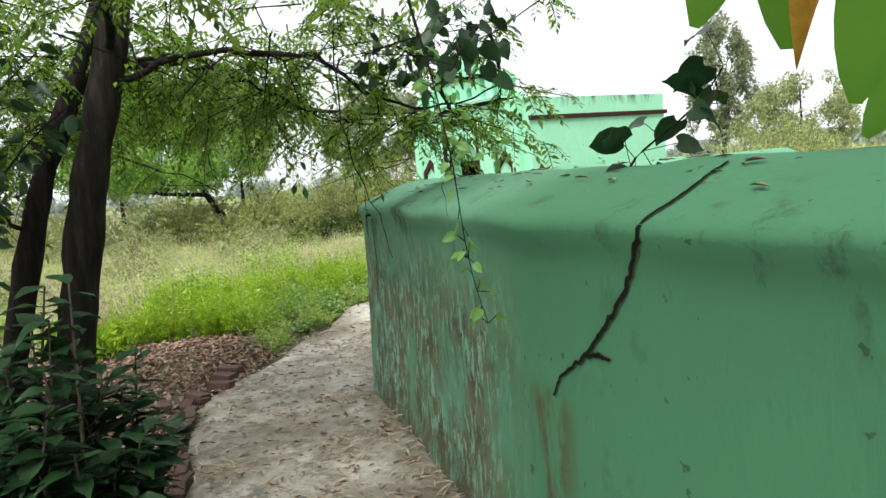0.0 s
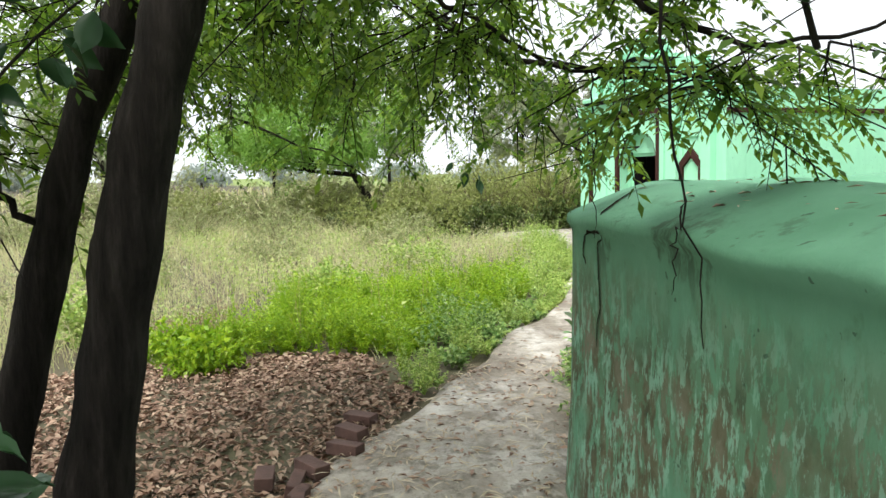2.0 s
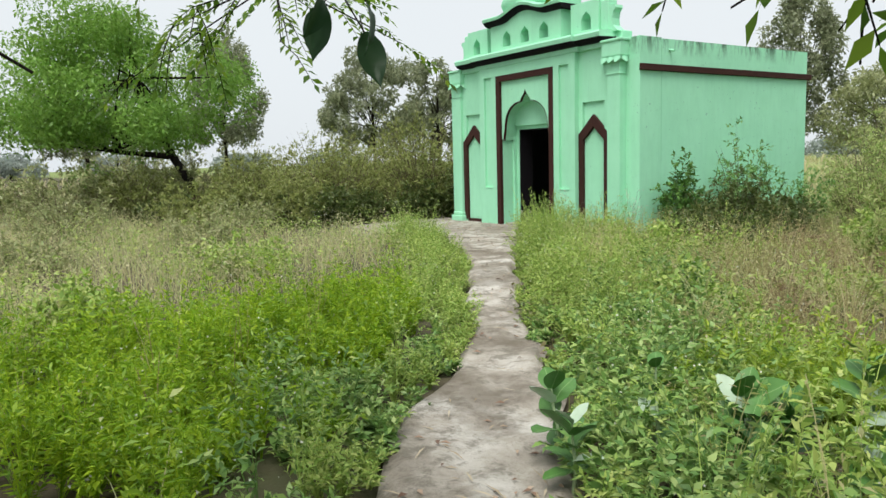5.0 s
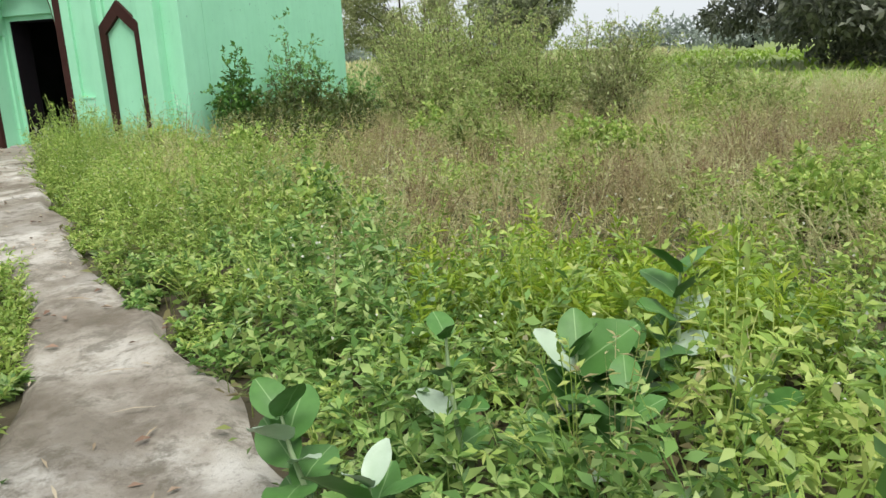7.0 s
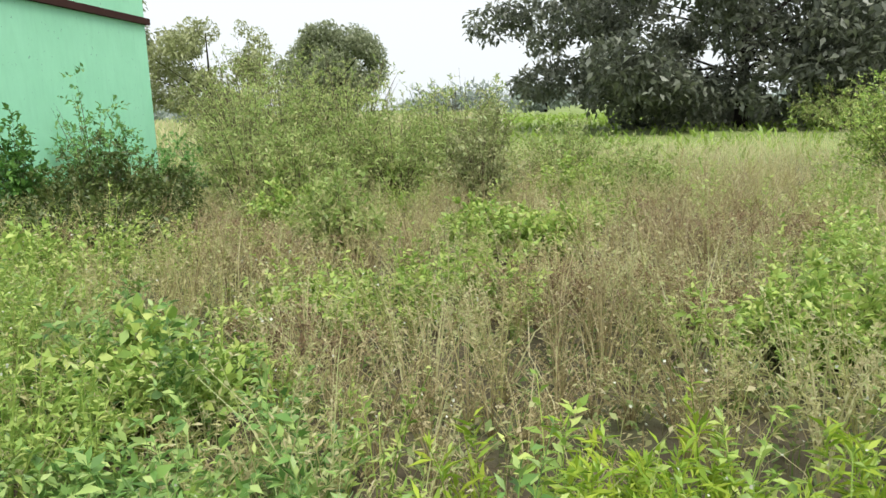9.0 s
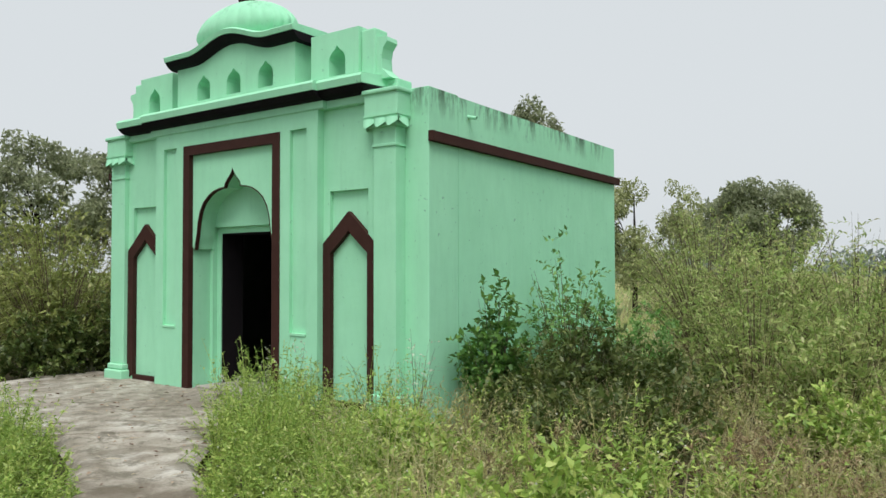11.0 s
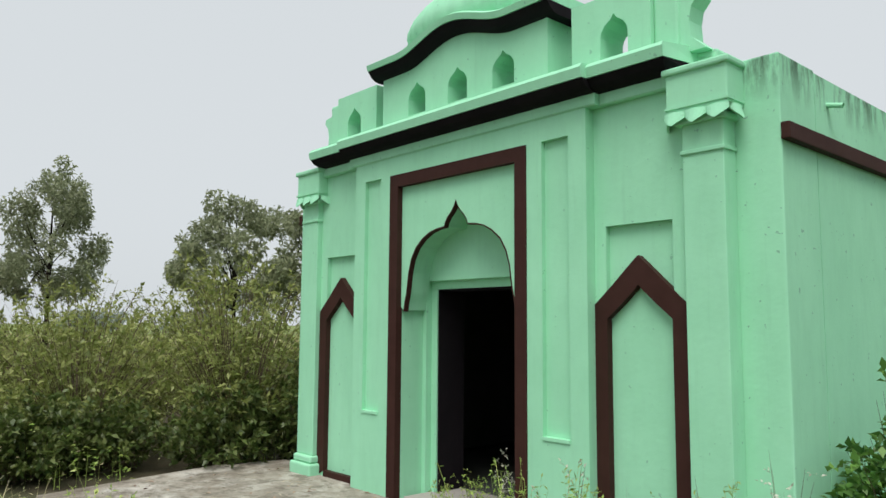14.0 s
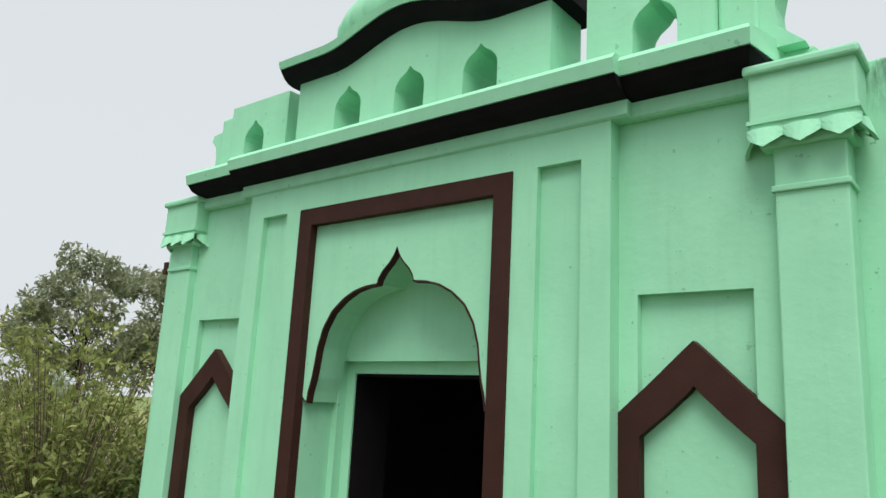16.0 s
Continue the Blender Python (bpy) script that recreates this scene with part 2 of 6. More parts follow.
BRIGHT = leafy("bright_weed_leaves", (0.13, 0.27, 0.015), (0.26, 0.44, 0.02), (0.45, 0.59, 0.035), (0.21, 0.39, 0.025), glow=0.42)
STRAW = leafy("dry_grass", (0.5, 0.53, 0.25), (0.6, 0.52, 0.3), (0.68, 0.61, 0.38), (0.56, 0.6, 0.29), (0.46, 0.55, 0.22), glow=0.48)
RUST = leafy("withered_stems", (0.19, 0.12, 0.07), (0.33, 0.235, 0.13), (0.46, 0.37, 0.21), glow=0.35)
OLIVE = leafy("olive_tree_leaves", (0.28, 0.32, 0.14), (0.38, 0.42, 0.2), (0.46, 0.48, 0.26), glow=0.45)
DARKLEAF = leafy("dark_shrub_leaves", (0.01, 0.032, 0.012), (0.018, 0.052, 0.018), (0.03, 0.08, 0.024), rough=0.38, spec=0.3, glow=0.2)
# distance haze is put into these two pale grey-green leaf colours
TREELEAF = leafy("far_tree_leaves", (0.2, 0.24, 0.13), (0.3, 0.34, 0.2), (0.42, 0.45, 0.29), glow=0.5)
HAZELEAF = leafy("hazed_tree_leaves", (0.32, 0.38, 0.34), (0.4, 0.45, 0.4), glow=0.5)
FICUS = leafy("fig_tree_leaves", (0.1, 0.12, 0.085), (0.18, 0.2, 0.145), (0.3, 0.32, 0.24), glow=0.4, rough=0.36, spec=0.6)
NEEM = leafy("neem_leaves", (0.05, 0.115, 0.014), (0.11, 0.22, 0.02), (0.18, 0.31, 0.03), (0.28, 0.41, 0.045), glow=0.58)
ACACIA = leafy("acacia_leaves", (0.16, 0.33, 0.05), (0.24, 0.44, 0.075), (0.32, 0.5, 0.11), glow=0.45)
MILKWEED = plain("milkweed_leaf", (0.06, 0.16, 0.035), (0.11, 0.25, 0.06), 6, 0.45, 30, 0.1)
milk_t = MILKWEED.node_tree
milk_b = next(n for n in milk_t.nodes if n.type == "BSDF_PRINCIPLED")
milk_c = milk_t.nodes.new("ShaderNodeTexCoord")
milk_s = milk_t.nodes.new("ShaderNodeSeparateXYZ")
milk_a = milk_t.nodes.new("ShaderNodeMath")
milk_a.operation = "ABSOLUTE"
milk_r = milk_t.nodes.new("ShaderNodeMapRange")
milk_r.inputs["From Min"].default_value, milk_r.inputs["From Max"].default_value = 0.0028, 0.0008
milk_t.links.new(milk_c.outputs["Object"], milk_s.inputs[0])
milk_t.links.new(milk_s.outputs["X"], milk_a.inputs[0])
milk_t.links.new(milk_a.outputs[0], milk_r.inputs["Value"])
milk_old = milk_b.inputs["Base Color"].links[0].from_socket
milk_t.links.new(mixed(milk_t, milk_r.outputs[0], milk_old, (0.2, 0.33, 0.13)), milk_b.inputs["Base Color"])
# pale leaf for whitish undersides, with sunlit gloss also put into its colour
PALELEAF = plain("pale_milkweed_leaf", (0.38, 0.5, 0.36), (0.5, 0.6, 0.48), 8, 0.4, 30, 0.1)
LITTER = leafy("dead_leaves", (0.13, 0.07, 0.045), (0.26, 0.16, 0.11), (0.4, 0.27, 0.19), (0.52, 0.4, 0.29), glow=0.1, rough=0.7)

# ---- the plan: edges of the path (x, y), from the building outward ----
EDGE_L = [(-0.4, -2.2), (0.6, -2.4), (3.28, -3.75), (5.37, -5.2), (6.85, -6.15), (7.5, -6.8), (8.15, -7.55), (9.28, -8.5), (10.07, -9.25), (10.75, -9.97), (11.25, -10.4), (11.9, -10.72), (12.6, -10.92), (13.4, -11.1), (15.2, -11.85), (18, -13.0), (24, -15.5)]
EDGE_R = [(1.0, -1.0), (1.6, -1.5), (2.96, -2.61), (5.3, -4.45), (7.1, -5.8), (7.6, -6.0), (8.3, -6.5), (8.88, -7.0), (9.6, -7.55), (10.3, -8.13), (11.36, -8.69), (11.9, -9.05), (12.6, -9.3), (13.5, -9.5), (15.2, -10.05), (18, -10.7), (24, -13.0)]


def on_path(x, y, grow=0.0):
    """Which points lie on the path or the forecourt."""
    inside = (x > -3.4) & (x < 1.4) & (y > -2.6 - grow) & (y < 0.6)
    for (a, b, c, d) in zip(EDGE_L, EDGE_L[1:], EDGE_R[1:], EDGE_R):
        quad = (a, b, c, d)
        ok = np.ones_like(x, bool)
        for p, q in zip(quad, quad[1:] + quad[:1]):
            ex, ey = q[0] - p[0], q[1] - p[1]
            n = math.hypot(ex, ey)
            ok &= ((x - p[0]) * ey - (y - p[1]) * ex) / n < grow
        inside |= ok
    return inside


def in_building(x, y, grow=0.0):
    return (np.abs(x) < 2.95 + grow) & (y > -0.2 - grow) & (y < 5.2 + grow)


def ground_z(x, y):
    far = np.clip((np.hypot(x - 8, y + 6) - 14) / 30, 0, 1)
    return -0.13 + 0.04 * waves(x, y, 5.0, 3) + far * 0.25 * waves(x, y, 40.0, 4)


# ---- ground, path ----
def build_ground():
    s = np.linspace(-1, 1, 161)
    c = np.sinh(s * 6.2) / np.sinh(6.2) * 1500
    X, Y = np.meshgrid(c + 8, c - 5)
    Z = ground_z(X, Y)
    near = on_path(X, Y, 0.25) | in_building(X, Y, 0.3)
    Z = np.where(near, np.minimum(Z, -0.16), Z)
    v = np.stack([X, Y, Z], -1).reshape(-1, 3)
    i = np.arange(160 * 161).reshape(160, 161)[:, :-1].ravel()
    f = np.stack([i, i + 1, i + 162, i + 161], 1)
    m, t, b, _ = nodes_of("meadow_soil")
    big, mid, small = tex(t, 0.11, 4), tex(t, 0.9, 5), tex(t, 18, 5)
    col = ramp(t, mid, (0.3, (0.05, 0.052, 0.022)), (0.5, (0.09, 0.072, 0.042)), (0.7, (0.06, 0.075, 0.026)))
    c = t.nodes.new("ShaderNodeTexCoord")
    sp = t.nodes.new("ShaderNodeSeparateXYZ")
    t.links.new(c.outputs["Object"], sp.inputs[0])
    beyond = t.nodes.new("ShaderNodeMapRange")
    beyond.inputs["From Min"].default_value, beyond.inputs["From Max"].default_value = 7.0, 13.0
    t.links.new(sp.outputs["Y"], beyond.inputs["Value"])
    col = mixed(t, mult(t, beyond.outputs[0], ramp(t, big, (0.3, (0.5, 0.5, 0.5)), (0.6, (1, 1, 1)))), col, (0.22, 0.31, 0.07))
    col = mixed(t, mult(t, small, 0.5), col, (0.06, 0.05, 0.03))
    t.links.new(col, b.inputs["Base Color"])
    b.inputs["Roughness"].default_value = 0.95
    bump(t, b, small, 0.6, 0.03)
    tagged(quads_mesh("ground", v, f, m, smooth=True), "uneven soil ground of an overgrown meadow", "ground", kind="structure")


build_ground()


def smooth_line(pts, n):
    """A smooth line of n points through pts."""
    p = np.array(pts, float)
    d = np.concatenate([[0], np.cumsum(np.linalg.norm(np.diff(p, axis=0), axis=1))])
    s = np.linspace(0, d[-1], n)
    q = np.stack([np.interp(s, d, p[:, k]) for k in range(2)], 1)
    for _ in range(2):
        q[1:-1] = (q[:-2] + 2 * q[1:-1] + q[2:]) / 4
    return q


def build_path():
    rng = np.random.default_rng(5)
    n, w = 320, 11
    L, R = smooth_line(EDGE_L, n), smooth_line(EDGE_R, n)
    ragged = 0.05 * waves(L[:, 0], L[:, 1], 1.6, 8)[:, None]
    L = L + ragged
    R = R - 0.05 * waves(R[:, 0], R[:, 1], 1.5, 9)[:, None]
    u = np.linspace(0, 1, w)
    P = L[:, None] * (1 - u[None, :, None]) + R[:, None] * u[None, :, None]
    rise = np.clip(1 - (np.abs(P[..., 1]) - 1) / 5, 0, 1)
    Z = -0.075 + 0.06 * rise + 0.012 * waves(P[..., 0], P[..., 1], 0.9, 10) + 0.01 * waves(P[..., 0], P[..., 1], 0.35, 11)
    Z[:, 0] -= 0.06
    Z[:, -1] -= 0.06
    v = np.concatenate([P, Z[..., None]], -1).reshape(-1, 3)
    i = np.arange((n - 1) * w).reshape(n - 1, w)[:, :-1].ravel()
    f = np.stack([i, i + w, i + w + 1, i + 1], 1)
    m, t, b, _ = nodes_of("worn_path_concrete")
    big, mid, fine = tex(t, 1.5, 6, 0.65), tex(t, 5.0, 7, 0.75), tex(t, 45, 5, 0.7)
    col = ramp(t, big, (0.34, (0.21, 0.18, 0.145)), (0.5, (0.38, 0.345, 0.295)), (0.64, (0.57, 0.545, 0.5)))
    col = mixed(t, mult(t, ramp(t, mid, (0.5, (0, 0, 0)), (0.6, (1, 1, 1))), 0.75), col, (0.14, 0.125, 0.095))
    mud = ramp(t, tex(t, 0.8, 7, 0.7), (0.48, (0, 0, 0)), (0.56, (1, 1, 1)))
    col = mixed(t, mult(t, mud, 0.55), col, (0.11, 0.085, 0.055))
    col = mixed(t, mult(t, ramp(t, fine, (0.55, (0, 0, 0)), (0.7, (1, 1, 1))), 0.5), col, (0.12, 0.1, 0.085))
    t.links.new(col, b.inputs["Base Color"])
    b.inputs["Roughness"].default_value = 0.8
    bump(t, b, tex(t, 9.0, 9, 0.75), 0.8, 0.03)
    tagged(quads_mesh("pavement", v, f, m, smooth=True), "cracked grey concrete footpath littered with dry leaves", "path", kind="structure")
    bm = bmesh.new()
    slab_pts = [(-3.5, -0.5), (-3.1, -2.5), (-1.4, -2.75), (0.3, -2.6), (1.3, -1.6), (1.7, -0.6), (1.9, 0.3), (-3.3, 0.3)]
    top = [bm.verts.new((x, y, -0.012)) for x, y in slab_pts]
    low = [bm.verts.new((x * 1.01, y * 1.01, -0.22)) for x, y in slab_pts]
    bm.faces.new(top)
    for k in range(len(top)):
        j = (k + 1) % len(top)
        bm.faces.new((top[j], top[k], low[k], low[j]))
    bmesh.ops.recalc_face_normals(bm, faces=bm.faces)
    tagged(part("forecourt", bm, m), "weathered paved forecourt before the shrine doorway", "pavement", kind="structure")


build_path()

# ---- the shrine ----
shrine = thing("shrine_building", "small green limewashed shrine with maroon trim and dome", "building")


def shrine_part(name, bm, mat=None, label="", smooth=False, parent=None):
    return part(name, bm, mat or GREEN, parent or shrine, label, smooth)


# body walls round a dark room, with the doorway through the front
shrine_part("front_wall", boxes((-2.5, -0.64, 0.44, 0.75, -0.2, 3.3), (0.64, 2.5, 0.44, 0.75, -0.2, 3.3), (-0.64, 0.64, 0.44, 0.75, 1.98, 3.3)))
shrine_part("side_wall", boxes((2.55, 2.89, 0.75, 4.8, -0.25, 3.38)), SIDEGREEN)
shrine_part("side_wall", boxes((-2.89, -2.55, 0.75, 4.8, -0.25, 3.38)), SIDEGREEN)
shrine_part("back_wall", boxes((-2.89, 2.89, 4.8, 5.14, -0.25, 3.38)))
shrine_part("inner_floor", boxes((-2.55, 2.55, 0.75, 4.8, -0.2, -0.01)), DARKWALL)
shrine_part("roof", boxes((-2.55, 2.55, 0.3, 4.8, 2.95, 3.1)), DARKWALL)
# dark sheets over the inner wall faces, added to make the room look unlit
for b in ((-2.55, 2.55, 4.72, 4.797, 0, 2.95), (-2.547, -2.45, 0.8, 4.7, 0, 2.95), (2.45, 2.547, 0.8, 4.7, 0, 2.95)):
    shrine_part("shade_lining", boxes(b), DARKWALL)


def corner_strip(s):
    bm = bmesh.new()
    x0, x1 = sorted((s * 2.5, s * 2.89))
    box(bm, x0, x1, 0.2, 0.75, -0.25, 3.4, bevel=0.012)
    shrine_part("corner_pier", bm, SIDEGREEN)


corner_strip(1)
corner_strip(-1)


# central bay: y from 0 to 0.44, panels, maroon frame and cusped arch
def build_bay():
    for s in (1, -1):
        for nm, x0, x1, z0, z1, y0 in (("bay_pier", 0.9, 1.06, -0.2, 3.3, 0), ("bay_pier", 1.33, 1.5, -0.2, 3.3, 0), ("panel_foot", 1.06, 1.33, -0.2, 0.77, 0), ("panel_head", 1.06, 1.33, 3.1, 3.3, 0), ("sunk_panel", 1.06, 1.33, 0.77, 3.1, 0.045)):
            a, b = sorted((s * x0, s * x1))
            shrine_part(nm, boxes((a, b, y0, 0.44, z0, z1)))
    shrine_part("bay_lintel", boxes((-0.9, 0.9, 0, 0.44, 3.1, 3.3)))
    # sloping sills of the sunk panels
    for s in (1, -1):
        a, b = sorted((s * 1.06, s * 1.33))
        bm = bmesh.new()
        slab(bm, [(a, 0.75), (b, 0.75), (b, 0.775), (a, 0.775)], -0.012, 0.045)
        shrine_part("panel_sill", bm)
    bm = bmesh.new()
    strip(bm, [(-0.9, -0.02), (-0.9, 3.1), (0.9, 3.1), (0.9, -0.02)], [(-0.775, -0.02), (-0.775, 2.98), (0.775, 2.98), (0.775, -0.02)], -0.012, 0.06)
    shrine_part("door_frame_band", bm, BROWN, "flat maroon painted band")
    half = [(-0.775, 1.8), (-0.735, 1.77), (-0.725, 1.84), (-0.7, 1.93), (-0.685, 2.02), (-0.67, 2.13), (-0.63, 2.26), (-0.56, 2.37), (-0.46, 2.45), (-0.36, 2.5), (-0.26, 2.525), (-0.155, 2.535), (-0.145, 2.57), (-0.11, 2.62), (-0.06, 2.665), (-0.025, 2.71), (0.0, 2.765)]
    arch = half + [(-x, z) for x, z in reversed(half[:-1])]
    bm = bmesh.new()
    top = [(x, 2.98) for x, z in arch]
    strip(bm, top, arch, 0.05, 0.33)
    shrine_part("arch_panel", bm)
    bm = bmesh.new()
    inset = [(x * 0.985, z - 0.012) for x, z in arch]
    strip(bm, arch, inset, 0.047, 0.1)
    shrine_part("arch_edge", bm, BROWN, "dark painted edge of the cusped arch")
    # jambs, tympanum and stepped door surround
    for s in (1, -1):
        for nm, x0, x1, y0, z1 in (("jamb", 0.775, 0.9, 0.06, 2.2), ("door_reveal", 0.72, 0.775, 0.33, 2.06), ("door_step", 0.64, 0.72, 0.4, 2.06)):
            a, b = sorted((s * x0, s * x1))
            shrine_part(nm, boxes((a, b, y0, 0.44, -0.2, z1)))
    shrine_part("tympanum", boxes((-0.9, 0.9, 0.33, 0.44, 2.06, 3.1)))
    shrine_part("door_head", boxes((-0.64, 0.64, 0.4, 0.44, 1.98, 2.06)))
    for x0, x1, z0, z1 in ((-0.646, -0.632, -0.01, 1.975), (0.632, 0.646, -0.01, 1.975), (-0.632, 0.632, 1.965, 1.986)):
        shrine_part("door_lining", boxes((x0, x1, 0.415, 0.757, z0, z1)), EAVE, "near-black door lining")
    shrine_part("threshold", boxes((-0.72, 0.72, 0.06, 0.75, -0.2, 0.02), bevel=0.01), CONCRETE, "worn concrete threshold")


build_bay()


# side bays: sunk panel, maroon pointed niche, pilaster with lotus capital
def build_side(s):
    def X(*xs):
        return sorted(s * x for x in xs)

    bm = bmesh.new()
    for x0, x1, z0, z1, y0 in ((1.5, 1.6, -0.2, 3.3, 0.1), (2.16, 2.3, -0.2, 3.3, 0.1), (1.6, 2.16, 2.37, 3.3, 0.1), (1.6, 2.16, -0.2, 2.37, 0.15)):
        a, b = X(x0, x1)
        shrine_part("niche_panel" if y0 > 0.12 else "bay_pier", boxes((a, b, y0, 0.44, z0, z1)))
    a, b = X(2.3, 2.5)
    shrine_part("bay_pier", boxes((a, b, 0.1, 0.44, -0.2, 3.3)))
    c = 1.88
    outer = [(c - 0.4, -0.02), (c - 0.4, 1.77), (c - 0.22, 1.93), (c - 0.05, 2.09), (c, 2.135), (c + 0.05, 2.09), (c + 0.22, 1.93), (c + 0.4, 1.77), (c + 0.4, -0.02)]
    inner = [(c - 0.27, 0.05), (c - 0.27, 1.68), (c - 0.14, 1.79), (c - 0.03, 1.89), (c, 1.925), (c + 0.03, 1.89), (c + 0.14, 1.79), (c + 0.27, 1.68), (c + 0.27, 0.05)]
    bm = bmesh.new()
    strip(bm, [(s * x, z) for x, z in outer], [(s * x, z) for x, z in inner], 0.088, 0.148)
    a, b = X(c - 0.27, c + 0.27)
    box(bm, a, b, 0.088, 0.148, -0.02, 0.05)
    shrine_part("niche_frame", bm, BROWN, "maroon painted pointed niche frame")
    # pilaster
    pil = thing("pilaster")
    pil.parent = shrine
    a, b = X(2.285, 2.585)
    shrine_part("shaft", boxes((a, b, 0.035, 0.2, 0.19, 3.06), bevel=0.008), parent=pil)
    shrine_part("neck_band", boxes((a - 0.012, b + 0.012, 0.02, 0.2, 2.785, 2.815), bevel=0.006), parent=pil)
    shrine_part("base_block", boxes((a - 0.06, b + 0.06, -0.04, 0.2, -0.2, 0.11), (a - 0.03, b + 0.03, -0.01, 0.2, 0.112, 0.19), bevel=0.02), parent=pil)
    a, b = X(2.2, 2.65)
    bm = boxes((a, b, -0.02, 0.25, 3.07, 3.36), bevel=0.012)
    box(bm, a - 0.02, b + 0.02, -0.045, 0.25, 3.34, 3.39, bevel=0.015)
    box(bm, a - 0.008, b + 0.008, -0.03, 0.25, 3.1, 3.12)
    shrine_part("abacus", bm, parent=pil)
    # drooping lotus petals under the abacus
    def petal(px, py, ang):
        bm = bmesh.new()
        n = 7
        rows = []
        for i in range(n):
            u = i / (n - 1) * 2 - 1
            w = math.cos(u * math.pi / 2)
            tip = max(0.0, 1 - abs(u)) ** 0.8
            rows.append([bm.verts.new(Vector((u * 0.082, -0.012 - 0.05 * w * (0.4 + 0.6 * k), 0.03 * (1 - k) - (0.01 + 0.062 * tip) * k))) for k in (0, 0.5, 1)])
        back = [bm.verts.new(Vector((r[0].co.x, 0.05, r[0].co.z))) for r in rows]
        lowb = [bm.verts.new(Vector((r[2].co.x * 0.9, r[2].co.y + 0.02, r[2].co.z + 0.006))) for r in rows]
        for i in range(n - 1):
            for k in (0, 1):
                bm.faces.new((rows[i][k], rows[i + 1][k], rows[i + 1][k + 1], rows[i][k + 1]))
            bm.faces.new((back[i], back[i + 1], rows[i + 1][0], rows[i][0]))
            bm.faces.new((rows[i][2], rows[i + 1][2], lowb[i + 1], lowb[i]))
        bmesh.ops.recalc_face_normals(bm, faces=bm.faces)
        bm.transform(Matrix.Translation((px, py, 3.045)) @ Matrix.Rotation(ang, 4, "Z"))
        shrine_part("petal", bm, parent=pil)

    mid = (a + b) / 2
    for k in (-1, 0, 1):
        petal(mid + k * 0.155, -0.01, 0)
    petal(b - 0.01, 0.09, radians(90))
    petal(a + 0.01, 0.09, radians(-90))
    bm = boxes((mid - 0.19, mid + 0.19, 0.0, 0.22, 2.99, 3.04), bevel=0.012)
    shrine_part("echinus", bm, parent=pil)


build_side(1)
build_side(-1)


# main cornice: thin string mould, dark sloping eave, pale ledge above
def build_cornice():
    line = [(-2.2, 0.0), (-1.6, 0.0), (-1.6, -0.06), (1.6, -0.06), (1.6, 0.0), (2.2, 0.0)]

    def sweep(profile, name, mat, label=""):
        bm = bmesh.new()
        rows = []
        for i, (x, off) in enumerate(line):
            rows.append([bm.verts.new((x + (0.0 if i not in (0, 5) else math.copysign(-y * 0.4, x)), y + off, z)) for y, z in profile])
        m = len(profile)
        for a, b in zip(rows, rows[1:]):
            for k in range(m):
                j = (k + 1) % m
                bm.faces.new((a[k], b[k], b[j], a[j]))
        bm.faces.new(rows[0])
        bm.faces.new(rows[-1][::-1])
        bmesh.ops.recalc_face_normals(bm, faces=bm.faces)
        shrine_part(name, bm, mat, label)

    sweep([(0.3, 3.38), (0.03, 3.38), (-0.02, 3.39), (-0.07, 3.415), (-0.105, 3.462), (0.3, 3.462)], "eave", EAVE, "near-black maroon sloping eave")
    sweep([(0.3, 3.465), (-0.115, 3.465), (-0.13, 3.54), (-0.1, 3.575), (0.3, 3.6)], "ledge", GREEN)
    sweep([(0.3, 3.285), (0.055, 3.285), (0.042, 3.297), (0.042, 3.375), (0.3, 3.378)], "string_mould", GREEN)
    shrine_part("eave_return", boxes((2.2, 2.45, 0.24, 0.5, 3.36, 3.56), bevel=0.02))
    shrine_part("eave_return", boxes((-2.45, -2.2, 0.24, 0.5, 3.36, 3.56), bevel=0.02))


build_cornice()


# parapet with pointed openings, curved gable, dome
def opening(c, w, z0, z1):
    h = [(-w, z0), (-w, z0 + (z1 - z0) * 0.52), (-w * 0.92, z0 + (z1 - z0) * 0.64), (-w * 0.7, z0 + (z1 - z0) * 0.76), (-w * 0.25, z0 + (z1 - z0) * 0.88), (0, z1)]
    return [(c + x, z) for x, z in h] + [(c - x, z) for x, z in reversed(h[:-1])]


def pierced(bm, x0, x1, z0, tops, holes, y0, y1):
    """A wall from x0 to x1 with a top line z = tops(x) and pointed openings."""
    x = x0
    for c, w, a, b in holes + [(None, 0, 0, 0)]:
        nx = x1 if c is None else c - w
        xs = np.linspace(x, nx, 8)
        pts = [(x, z0)] + [(nx, z0)] + [(q, tops(q)) for q in xs[::-1]]
        slab(bm, pts, y0, y1)
        if c is not None:
            o = opening(c, w, a, b)
            strip(bm, [(q, tops(q)) for q, z in o[1:-1]], o[1:-1], y0, y1)
            if a > z0:
                slab(bm, [(c - w, z0), (c + w, z0), (c + w, a), (c - w, a)], y0, y1)
            x = c + w


def gable_line(x):
    u = min(1.0, abs(x) / 0.72)
    return 4.12 + 0.16 * (0.5 + 0.5 * math.cos(math.pi * u)) ** 0.9


